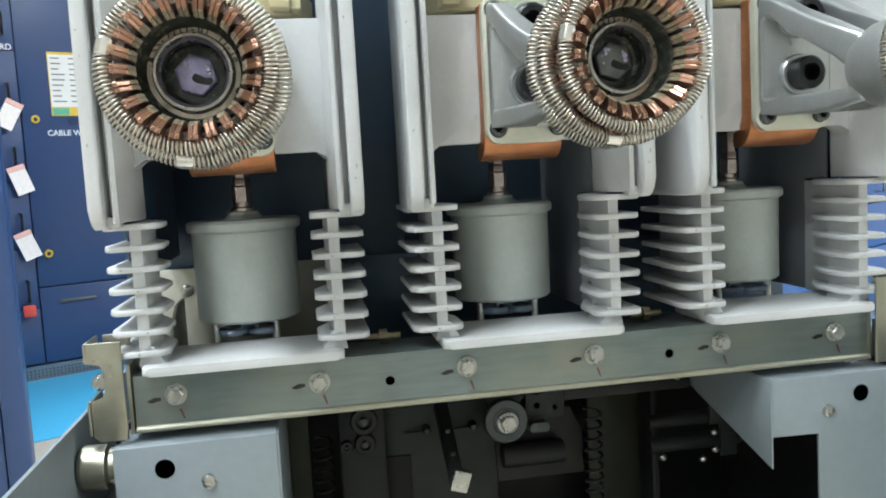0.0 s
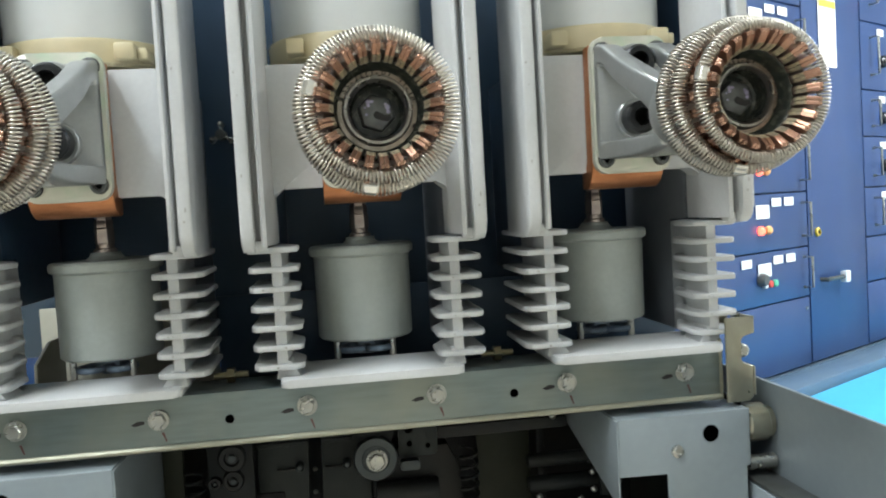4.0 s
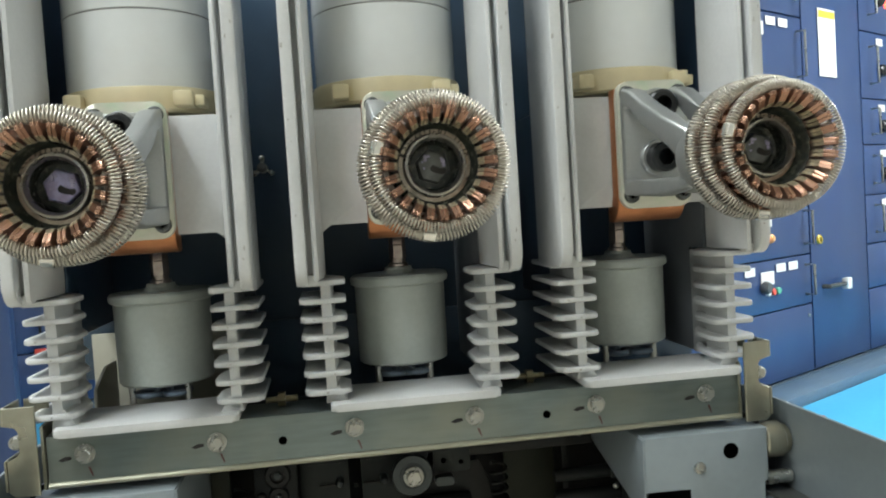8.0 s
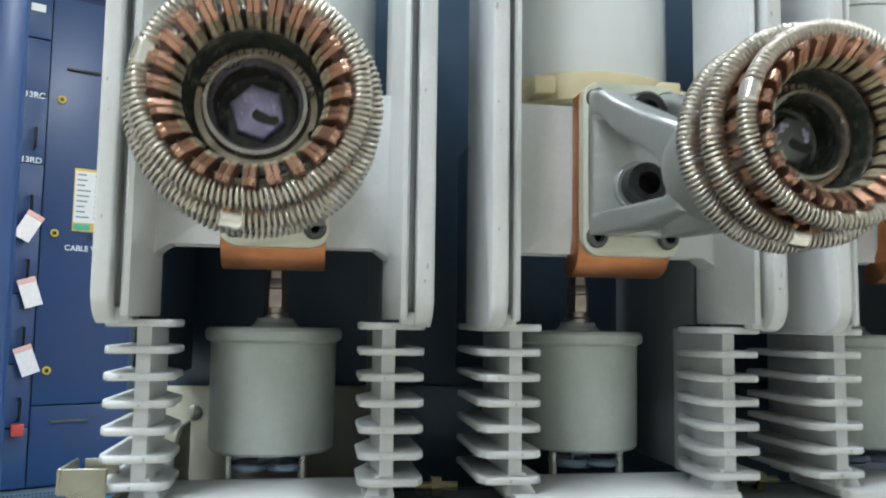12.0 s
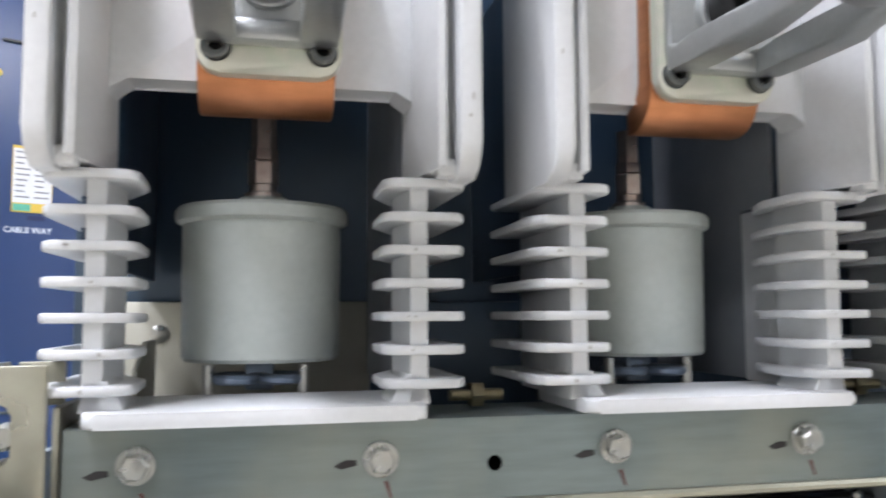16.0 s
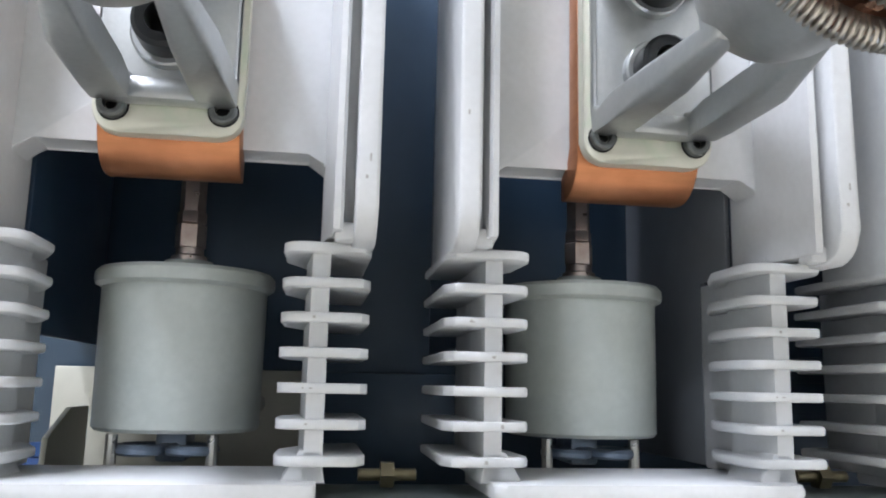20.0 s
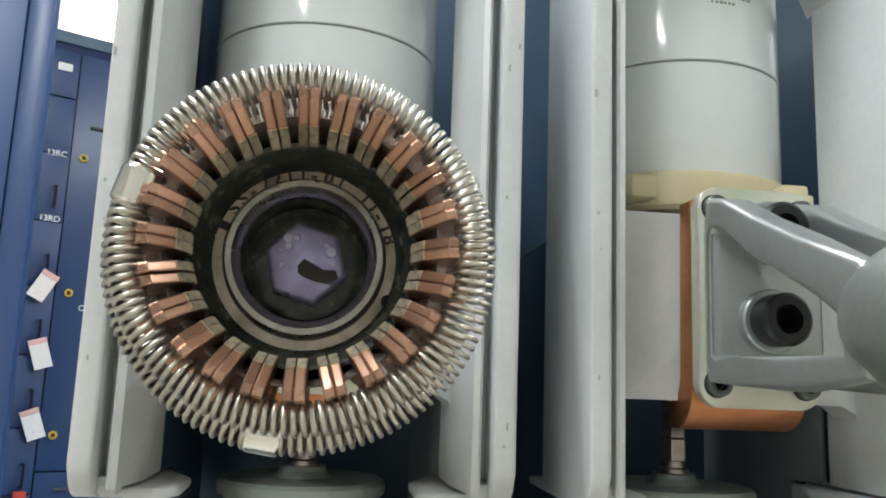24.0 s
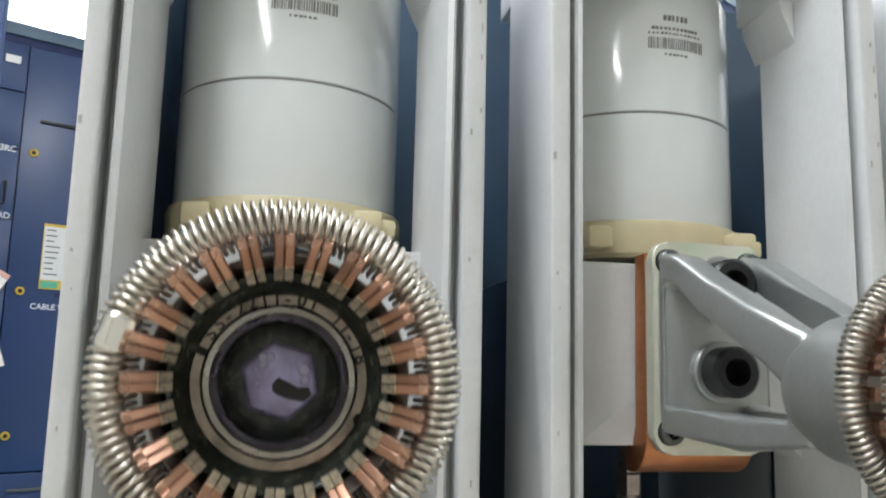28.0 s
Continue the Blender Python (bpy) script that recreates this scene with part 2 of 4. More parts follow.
    ceiling=material("white_ceiling", (0.74, 0.74, 0.71), 0.75, grain=0.02, scale=40, bump=0.1, stain=(0.68, 0.68, 0.65), stain_scale=1.5, stain_amount=0.3),
    white=material("white_plastic", (0.78, 0.78, 0.76), 0.45, grain=0.02, scale=60, bump=0.0),
    yellow=material("yellow_lock_ring", (0.70, 0.48, 0.06), 0.4, grain=0.05, scale=60, bump=0.0),
    pink=material("pale_pink_tag", (0.92, 0.84, 0.82), 0.55, grain=0.06, scale=70, bump=0.05, stain=(0.85, 0.82, 0.78), stain_scale=25, stain_amount=0.7),
    paletag=material("faded_red_band", (0.85, 0.50, 0.44), 0.5, bump=0.0),
    red=material("red_plastic", (0.65, 0.07, 0.05), 0.4, bump=0.0),
    green=material("green_plastic", (0.10, 0.45, 0.30), 0.4, bump=0.0),
    redlamp=material("lit_red_lamp", (1.0, 0.12, 0.07), 0.4, bump=0.0, emit=4.0),
    amber=material("amber_lens", (0.80, 0.42, 0.16), 0.35, bump=0.0),
    ink=material("grey_print", (0.20, 0.205, 0.21), 0.6, bump=0.0),
    lightprint=material("white_print", (0.75, 0.78, 0.82), 0.6, bump=0.0),
    teal=material("teal_plastic", (0.05, 0.32, 0.36), 0.45, bump=0.0),
    orange=material("orange_red_plastic", (0.62, 0.17, 0.09), 0.5, bump=0.05),
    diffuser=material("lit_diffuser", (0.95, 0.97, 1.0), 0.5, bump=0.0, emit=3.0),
)


# ---- mesh helpers ----
def box(bm, x0, x1, y0, y1, z0, z1, bevel=0.0, seg=2, turn=None):
    r = bmesh.ops.create_cube(bm, size=1.0)
    m = Matrix.Translation(((x0 + x1) / 2, (y0 + y1) / 2, (z0 + z1) / 2)) @ Matrix.Diagonal((x1 - x0, y1 - y0, z1 - z0, 1))
    bmesh.ops.transform(bm, matrix=turn @ m if turn else m, verts=r["verts"])
    if bevel:
        es = list({e for v in r["verts"] for e in v.link_edges})
        bmesh.ops.bevel(bm, geom=es, offset=bevel, segments=seg, profile=0.5, affect="EDGES")
    return bm


def lathe(bm, profile, axis="z", centre=(0, 0, 0), n=48, cap=True):
    """Turns (radius, height) pairs round an axis; heights run along it."""
    rings = []
    for r, h in profile:
        ring = []
        for k in range(n):
            a = 2 * math.pi * k / n
            u, v = r * math.cos(a), r * math.sin(a)
            p = {"z": (u, v, h), "y": (u, h, -v), "x": (h, u, v)}[axis]
            ring.append(bm.verts.new(Vector(p) + Vector(centre)))
        rings.append(ring)
    for a, b in zip(rings, rings[1:]):
        for k in range(n):
            bm.faces.new((a[k], a[(k + 1) % n], b[(k + 1) % n], b[k]))
    if cap:
        bm.faces.new(rings[0][::-1])
        bm.faces.new(rings[-1])
    return bm


def prism(bm, outline, lo, hi, axis="z", bevel=0.0):
    """Extrudes an outline; its two numbers are (x, y), (x, z) or (y, z), as the axis is z, y or x."""
    def at(u, v, h):
        return {"z": (u, v, h), "y": (u, h, v), "x": (h, u, v)}[axis]
    a = [bm.verts.new(at(u, v, lo)) for u, v in outline]
    b = [bm.verts.new(at(u, v, hi)) for u, v in outline]
    n = len(outline)
    fs = [bm.faces.new((a[k], a[(k + 1) % n], b[(k + 1) % n], b[k])) for k in range(n)]
    fs.append(bm.faces.new(a[::-1]))
    fs.append(bm.faces.new(b))
    if bevel:
        es = list({e for f in fs[-2:] for e in f.edges})
        bmesh.ops.bevel(bm, geom=es, offset=bevel, segments=2, profile=0.5, affect="EDGES")
    return bm


def rounded(x0, x1, z0, z1, r, n=5):
    pts = []
    for cx, cz, a0 in ((x1 - r, z1 - r, 0), (x0 + r, z1 - r, 90), (x0 + r, z0 + r, 180), (x1 - r, z0 + r, 270)):
        for k in range(n + 1):
            a = radians(a0 + 90 * k / n)
            pts.append((cx + r * math.cos(a), cz + r * math.sin(a)))
    return pts


def sweep(bm, points, radius, n=8, closed=False):
    """A round wire along points."""
    pts = [Vector(p) for p in points]
    rings = []
    for i, p in enumerate(pts):
        a = pts[i - 1] if i or closed else p
        b = pts[(i + 1) % len(pts)] if i < len(pts) - 1 or closed else p
        d = (b - a).normalized()
        s = d.cross(Vector((0.31, 0.17, 0.93))).normalized()
        t = d.cross(s)
        rings.append([bm.verts.new(p + radius * (math.cos(2 * math.pi * k / n) * s + math.sin(2 * math.pi * k / n) * t)) for k in range(n)])
    pairs = list(zip(rings, rings[1:])) + ([(rings[-1], rings[0])] if closed else [])
    for a, b in pairs:
        for k in range(n):
            bm.faces.new((a[k], a[(k + 1) % n], b[(k + 1) % n], b[k]))
    if not closed:
        bm.faces.new(rings[0][::-1])
        bm.faces.new(rings[-1])
    return bm


def mesh_of(name, bm, mat, smooth=True):
    bmesh.ops.recalc_face_normals(bm, faces=bm.faces)
    me = bpy.data.meshes.new(name)
    bm.to_mesh(me)
    bm.free()
    me.materials.append(mat)
    if smooth:
        me.polygons.foreach_set("use_smooth", [True] * len(me.polygons))
        me.set_sharp_from_angle(angle=radians(35))
    return me


def part(name, bm, mat, parent=None, label="", m=None):
    """One mesh object, under a thing or a part where one is given."""
    ob = new(name, mesh_of(name, bm, mat) if isinstance(bm, bmesh.types.BMesh) else bm)
    ob.parent = parent
    if m:
        ob.matrix_basis = m
    if label:
        ob["label"] = label
    return ob


def thing(name, at, label, category, group="", kind=""):
    ob = new(name)
    ob.empty_display_size = 0.05
    ob.matrix_basis = at if isinstance(at, Matrix) else Matrix.Translation(at)
    return tagged(ob, label, category, group, kind)


def bm_new():
    return bmesh.new()


def words(name, text, size, mat, m, parent, align="LEFT"):
    """Raised lettering as a mesh."""
    c = bpy.data.curves.new(name, "FONT")
    c.body, c.size, c.align_x, c.extrude, c.offset = text, size, align, 0.0002, size * 0.022
    tmp = bpy.data.objects.new(name, c)
    me = bpy.data.meshes.new_from_object(tmp)
    bpy.data.objects.remove(tmp)
    bpy.data.curves.remove(c)
    me.materials.clear()
    me.materials.append(mat)
    return part(name, me, mat, parent, "", m)

# ---- the room ----
RX0, RX1, RY0, RY1, RH = ROOM


def structure(name, bm, mat, label, category):
    return tagged(part(name, bm, mat), label, category, kind="structure")


floor = structure("floor", box(bm_new(), RX0, RX1, RY0, RY1, FLOOR_Z - 0.10, FLOOR_Z - 0.004), M["joint"], "cream tiled floor of a switchgear room", "floor")
structure("ceiling", box(bm_new(), RX0, RX1, RY0, RY1, RH, RH + 0.12), M["ceiling"], "plain white ceiling of the switchgear room", "ceiling")
structure("wall_north", box(bm_new(), RX0, RX1, RY1, RY1 + 0.15, FLOOR_Z - 0.1, RH + 0.12), M["wall"], "cream painted wall behind the blue cabinets", "wall")
structure("wall_south", box(bm_new(), RX0, RX1, RY0 - 0.15, RY0, FLOOR_Z - 0.1, RH + 0.12), M["wall"], "cream painted wall", "wall")
structure("wall_west", box(bm_new(), RX0 - 0.15, RX0, RY0 - 0.15, RY1 + 0.15, FLOOR_Z - 0.1, RH + 0.12), M["wall"], "cream painted wall", "wall")
structure("wall_east", box(bm_new(), RX1, RX1 + 0.15, RY0 - 0.15, RY1 + 0.15, FLOOR_Z - 0.1, RH + 0.12), M["wall"], "cream painted wall", "wall")

# ceiling light fittings, added round the lamps and out of view
light = thing("ceiling_light", (LAMPS[0][0], LAMPS[0][1], LAMP_Z), "white hanging tube light fitting with a lit diffuser, added out of view", "light", "ceiling lights")
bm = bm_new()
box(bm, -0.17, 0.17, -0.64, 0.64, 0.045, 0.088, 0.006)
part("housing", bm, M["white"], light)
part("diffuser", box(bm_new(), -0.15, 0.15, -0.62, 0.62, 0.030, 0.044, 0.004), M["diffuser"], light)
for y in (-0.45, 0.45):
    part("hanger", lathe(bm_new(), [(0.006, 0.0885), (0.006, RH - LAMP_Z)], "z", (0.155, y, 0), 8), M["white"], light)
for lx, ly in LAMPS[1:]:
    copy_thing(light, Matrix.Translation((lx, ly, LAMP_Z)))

vent = thing("ceiling_vent", pose(-1.35, 3.6, 2.985, 0, 0, ROOM_TURN), "white slatted ceiling air vent", "vent")
bm = bm_new()
for s in (-1, 1):
    box(bm, -0.3, 0.3, s * 0.14 - 0.012, s * 0.14 + 0.012, -0.012, 0.014, 0.002)
    box(bm, s * 0.29 - 0.012, s * 0.29 + 0.012, -0.128, 0.128, -0.012, 0.014, 0.002)
part("frame", bm, M["white"], vent)
slat = None
for k in range(9):
    if slat is None:
        slat = part("slat", box(bm_new(), -0.276, 0.276, -0.010, 0.010, -0.002, 0.002, 0, turn=pose(0, 0, 0, 35)), M["white"], vent, m=Matrix.Translation((0, -0.112, 0)))
        slat_mesh = slat.data
    else:
        part("slat", slat_mesh, None, vent, m=Matrix.Translation((0, -0.112 + 0.028 * k, 0)))

# ---- blue switchgear rows ----
ROW_L = pose(-1.369, 3.277, FLOOR_Z - 0.035, 0, 0, 27)     # front plane at y = 0, along x
ROW_R = pose(1.746, 2.448, FLOOR_Z - 0.045, 0, 0, 31)


def ring_lock(parent, x, z, r=0.018):
    lock = part("lock", lathe(bm_new(), [(r * 0.52, 0.0), (r, 0.0), (r, -0.008), (r * 0.85, -0.011), (r * 0.52, -0.011)], "y", n=24, cap=False), M["yellow"], parent, "yellow ring round a key lock", Matrix.Translation((x, -0.001, z)))
    part("keyhole", lathe(bm_new(), [(r * 0.5, 0.0), (r * 0.5, -0.006), (0.002, -0.006)], "y", n=16), M["black"], lock)
    return lock


def pull_handle(parent, x, z, h=0.07, mat="black", out=0.03):
    bm = bm_new()
    sweep(bm, [(0, 0, -h / 2), (0, -out, -h / 2), (0, -out, h / 2), (0, 0, h / 2)], 0.006, 8)
    return part("handle", bm, M[mat], parent, "", Matrix.Translation((x, -0.001, z)))


def plate(parent, name, x0, x1, z0, z1, mat, y=-0.003, label="", depth=0.003):
    return part(name, box(bm_new(), x0, x1, y - depth, y, z0, z1, min(0.0008, depth / 3), 1), M[mat], parent, label)


def cabinet(row, x0, w, label, group="blue switchgear cabinets", h=2.315, plinth=0.10):
    c = thing("switchgear_cabinet", row @ Matrix.Translation((x0, 0, 0)), label, "cabinet", group)
    bm = bm_new()
    box(bm, 0.002, w - 0.002, 0.022, 0.90, plinth, h, 0.003)
    part("body", bm, M["bluedark"], c)
    pl = part("plinth", box(bm_new(), 0.001, w - 0.001, 0.012, 0.88, 0.0, plinth - 0.002, 0.003), M["plinth"], c)
    part("top_trim", box(bm_new(), 0.001, w - 0.001, 0.010, 0.2, h + 0.001, h + 0.055, 0.003), M["plinth"], c, "grey-blue top trim")
    return c


def door_panel(c, name, x0, x1, z0, z1, mat="blue", label=""):
    return part(name, box(bm_new(), x0 + 0.003, x1 - 0.003, 0.0, 0.021, z0 + 0.003, z1 - 0.003, 0.0025), M[mat], c, label)


# the row seen past the first pole
left = cabinet(ROW_L, -0.33, 0.97, "blue steel switchgear cabinet with tagged drawers and a tall door")
grille = part("kick_grille", box(bm_new(), 0.02, 0.95, 0.004, 0.011, 0.012, 0.086, 0.001), M["plinth"], left, "perforated grey-blue kick panel")
bm = bm_new()
for i in range(58):
    for j in range(5):
        lathe(bm, [(0.0035, 0.0036), (0.0035, 0.003)], "y", (0.03 + 0.0158 * i, 0, 0.022 + 0.0135 * j), 6)
part("perforation", bm, M["hole"], grille)["kind"] = "stuff"
col = 0.332
door_panel(left, "door", col, 0.968, 0.105, 0.45)
tall = door_panel(left, "door", col, 0.968, 0.45, 2.275, label="tall blue cable door")
for z in (1.80, 1.20, 0.60):
    ring_lock(tall, col + 0.055, z)
bm = bm_new()
box(bm, col + 0.07, col + 0.25, -0.009, -0.001, 1.938, 1.953, 0.003)
part("recess_handle", bm, M["black"], tall)
bm = bm_new()
box(bm, col + 0.08, col + 0.24, -0.009, -0.001, 0.372, 0.385, 0.003)
part("recess_handle", bm, M["iron"], left)
sign = plate(tall, "instruction_plate", col + 0.125, col + 0.285, 1.215, 1.50, "yellow", label="yellow-edged instruction plate with small print")
plate(sign, "paper", col + 0.128, col + 0.282, 1.255, 1.488, "white", -0.0062, depth=0.001)
plate(sign, "paper", col + 0.130, col + 0.200, 1.220, 1.250, "green", -0.0062, depth=0.001)
random.seed(4)
for i in range(9):
    for j in range(2):
        x = col + 0.138 + 0.075 * j
        z = 1.475 - 0.024 * i
        plate(sign, "print_line", x, x + random.uniform(0.03, 0.06), z - 0.006, z, "ink", -0.0074, depth=0.0006)
plate(tall, "small_plate", col + 0.19, col + 0.26, 1.182, 1.202, "bluedark")
words("lettering", "CABLE WAY", 0.034, M["lightprint"], pose(col + 0.10, -0.001, 1.128, 90), tall)
DR = [(2.06, 2.275), (1.80, 2.06), (1.50, 1.80), (1.22, 1.50), (0.93, 1.22), (0.63, 0.93), (0.36, 0.63), (0.105, 0.36)]
for i, (z0, z1) in enumerate(DR):
    d = door_panel(left, "drawer_front", 0.002, col, z0, z1)
    if i in (2, 3, 4, 5, 6):
        pull_handle(d, col - 0.045, z1 - 0.19, 0.09)
    if i == 1:
        plate(d, "name_plate", col - 0.09, col - 0.03, z1 + 0.12, z1 + 0.155, "white")
    if i == 2:
        words("lettering", "13RC", 0.036, M["lightprint"], pose(col - 0.095, -0.001, z1 - 0.008, 90), d)
    if i == 3:
        words("lettering", "13RD", 0.036, M["lightprint"], pose(col - 0.095, -0.001, z1 + 0.002, 90), d)
    if i in (3, 4, 5, 6):
        tagm = pose(col - 0.05 + (0.025 if i == 3 else 0), -0.034, z1 - 0.23, 0, (28, -18, -20, 0)[i - 3], 0)
        if i < 6:
            tag = part("warning_tag", box(bm_new(), -0.036, 0.036, -0.001, 0.001, -0.120, 0.0, 0.0005, 1), M["pink"], d, "pale pink and white paper tag on a handle", tagm)
            part("tag_head", box(bm_new(), -0.037, 0.037, -0.004, -0.0012, -0.016, 0.006, 0.001, 1), M["paletag"], tag)
        else:
            part("padlock", box(bm_new(), -0.025, 0.025, -0.012, 0.012, -0.07, -0.02, 0.004), M["red"], d, "small red padlock", tagm)

for k, x0 in enumerate((-1.31, 0.645, 1.62)):
    c = cabinet(ROW_L, x0, 0.97, "blue steel switchgear cabinet in a row")
    door_panel(c, "door", 0.002, 0.968, 0.105, 0.45)
    d = door_panel(c, "door", 0.002, 0.968, 0.45, 2.275)
    ring_lock(d, 0.055, 1.2)

# a cabinet edge close by on the way in
near = thing("cabinet_post", pose(-0.906, 1.45, FLOOR_Z, 0, 0, 8), "dark blue steel edge of an open cabinet door", "cabinet")
part("edge", box(bm_new(), 0.0, 0.055, 0.0, 0.050, 0.0, 2.3, 0.006), M["blue"], near)
part("door_leaf", box(bm_new(), -0.70, -0.002, 0.004, 0.045, 0.02, 2.28, 0.004), M["blue"], near)
ring_lock(near, -0.040, 0.268, 0.030)

# the row beyond the third pole
def right_cabinet(x0, w, k):
    c = cabinet(ROW_R, x0, w, "blue switchgear cabinet with meter drawers and lit red lamps" if k != 1 else "blue switchgear cabinet with a tall cable door", plinth=0.10)
    return c


r1 = right_cabinet(-0.70, 1.0, 0)
edges = [2.275, 1.99, 1.63, 1.31, 1.09, 0.85, 0.615, 0.40, 0.105]
for i, (z1, z0) in enumerate(zip(edges, edges[1:])):
    d = door_panel(r1, "drawer_front", 0.002, 0.998, z0, z1)
    if i < 7:
        pull_handle(d, 0.95, (z0 + z1) / 2, (z1 - z0) * 0.6, "bolt", 0.04)
        zc = (z0 + z1) / 2
        for j, x in enumerate((0.46, 0.70, 0.80)):
            plate(d, "name_plate", x, x + 0.075, z1 - 0.055, z1 - 0.02, "white")
        plate(d, "name_plate", 0.58, 0.68, z1 - 0.10, z1 - 0.045, "white")
        if i in (1, 3, 4, 5):
            lens = part("indicator_lamp", lathe(bm_new(), [(0.018, 0.0), (0.018, -0.012), (0.011, -0.02), (0.002, -0.022)], "y", n=16), M["redlamp"], d, "lit red indicator lamp", Matrix.Translation((0.610, -0.001, zc - 0.03)))
            part("indicator_lamp", lathe(bm_new(), [(0.018, 0.0), (0.018, -0.012), (0.011, -0.02), (0.002, -0.022)], "y", n=16), M["amber"], d, "amber indicator lamp", Matrix.Translation((0.665, -0.001, zc - 0.03)))
        if i in (2, 6):
            part("selector_knob", lathe(bm_new(), [(0.026, 0.0), (0.026, -0.02), (0.02, -0.03), (0.002, -0.031)], "y", n=20), M["greyscrew"], d, "", Matrix.Translation((0.60, -0.001, zc)))
        if i == 6:
            for x, mt in ((0.625, "white"), (0.665, "red"), (0.705, "green")):
                part("push_button", lathe(bm_new(), [(0.015, 0.0), (0.015, -0.01), (0.012, -0.014), (0.001, -0.014)], "y", n=16), M[mt], d, mt + " push button", Matrix.Translation((x, -0.001, z0 + 0.085)))
    else:
        part("screw", lathe(bm_new(), [(0.008, 0.0), (0.007, -0.004), (0.001, -0.005)], "y", n=12), M["bolt"], d, "", Matrix.Translation((0.965, -0.001, z1 - 0.05)))
r2 = right_cabinet(0.302, 0.55, 1)
d = door_panel(r2, "door", 0.002, 0.548, 0.105, 2.275)
ring_lock(d, 0.075, 0.67, 0.02)
plate(d, "instruction_plate", 0.14, 0.30, 1.39, 1.69, "white", label="white instruction plate with a yellow edge")
plate(d, "instruction_plate", 0.145, 0.295, 1.65, 1.68, "yellow", -0.0065, depth=0.001)
bm = bm_new()
sweep(bm, [(0.10, 0, 0.46), (0.10, -0.03, 0.46), (0.24, -0.035, 0.46)], 0.010, 8)
lev = part("lever", bm, M["iron"], d)
part("grip", box(bm_new(), 0.235, 0.275, -0.05, -0.02, 0.435, 0.485, 0.004), M["white"], lev, "white lever grip")
r3 = right_cabinet(0.854, 1.0, 2)
for i, (z1, z0) in enumerate(zip(edges, edges[1:])):
    d = door_panel(r3, "drawer_front", 0.002, 0.998, z0, z1)
    if i < 6:
        zc = (z0 + z1) / 2
        pull_handle(d, 0.10, zc, (z1 - z0) * 0.55, "bolt", 0.04)
        for x in (0.17, 0.30, 0.44):
            plate(d, "name_plate", x, x + 0.07, z1 - 0.06, z1 - 0.025, "white")
        if i < 5:
            part("indicator_lamp", lathe(bm_new(), [(0.018, 0.0), (0.018, -0.012), (0.011, -0.02), (0.002, -0.022)], "y", n=16), M["redlamp" if i in (1,) else "amber"], d, "round indicator lamp", Matrix.Translation((0.30, -0.001, zc - 0.03)))
            part("selector_knob", lathe(bm_new(), [(0.03, 0.0), (0.03, -0.02), (0.02, -0.03), (0.002, -0.031)], "y", n=20), M["black"], d, "", Matrix.Translation((0.21, -0.001, zc - 0.02)))

# rubber mats in front of the rows
def mat_strip(name, m, x0, x1, y0, y1):
    return tagged(part(name, box(bm_new(), x0, x1, y0, y1, 0.0005, 0.006, 0.002), M["mat"], None, "", m), "bright blue rubber mat in front of the cabinets", "mat")


mat_strip("rubber_mat", pose(-1.369, 3.277, FLOOR_Z, 0, 0, 27), -2.0, 2.4, -1.02, -0.03)
mat_strip("rubber_mat", pose(1.746, 2.448, FLOOR_Z, 0, 0, 31), -0.75, 2.6, -1.25, -0.16)
structure("base_channel", box(bm_new(), -0.75, 2.6, -0.155, -0.002, 0.0, 0.048, 0.004, turn=pose(1.746, 2.448, FLOOR_Z, 0, 0, 31)), M["plinth"], "blue-grey steel base channel along the cabinets", "base")
bm = box(bm_new(), 0, 0.13, 0, 0.085, 0.008, 0.058, 0.007)
tagged(part("tool_case", bm, M["orange"], None, "", pose(1.50, 1.86, FLOOR_Z, 0, 0, 31)), "small orange-red case on the blue mat", "case")

# ---- the circuit breaker ----
# x runs along the breaker, the front of its rail is y = 0; the poles stand 0.21 m apart
PITCH, RAIL_Z = 0.21, 0.617
PX = 0.0025                                   # centre of the middle pole
TUL_X, TUL_Z = 0.0022, 0.8142                 # axis of the tulip contact in its pole


CHANNEL_TOP, CHANNEL_LOW = 1.085, 0.7360


def side_channel_mesh(s):
    """One moulded flange with its grooved front edge and rounded foot."""
    bm = bm_new()
    top, low, r = CHANNEL_TOP, CHANNEL_LOW, 0.014
    foot_curve = [(-0.030 + r - r * math.cos(radians(a)), low + r - r * math.sin(radians(a))) for a in (0, 18, 36, 54, 72, 90)]
    # outer wall with rounded front foot
    lo, hi = sorted((s * 0.0796, s * 0.0888))
    prism(bm, [(0.048, low), (0.048, top), (-0.030, top)] + foot_curve, lo, hi, "x", 0.0016)
    # groove floor
    lo, hi = sorted((s * 0.0745, s * 0.0805))
    box(bm, lo, hi, -0.010, 0.034, low + 0.004, top, 0.0006)
    # inner rib, sloping back to the panel
    out = [(s * x, y) for x, y in ((0.0752, 0.040), (0.0752, -0.0235), (0.0738, -0.0250), (0.0712, -0.0240), (0.0690, -0.0030), (0.0672, 0.0060), (0.0664, 0.040))]
    prism(bm, out, low + 0.004, top, "z", 0.0010)
    # small stop at the foot of the groove
    lo, hi = sorted((s * 0.0720, s * 0.0800))
    box(bm, lo, hi, -0.0190, -0.0085, low + 0.001, low + 0.0085, 0.0012)
    # wider shoulder beside the head of the bottle
    out = [(s * x, y) for x, y in ((0.0668, 0.047), (0.0678, 0.004), (0.0585, 0.010), (0.0560, 0.047))]
    prism(bm, out, 1.030, top, "z", 0.0015)
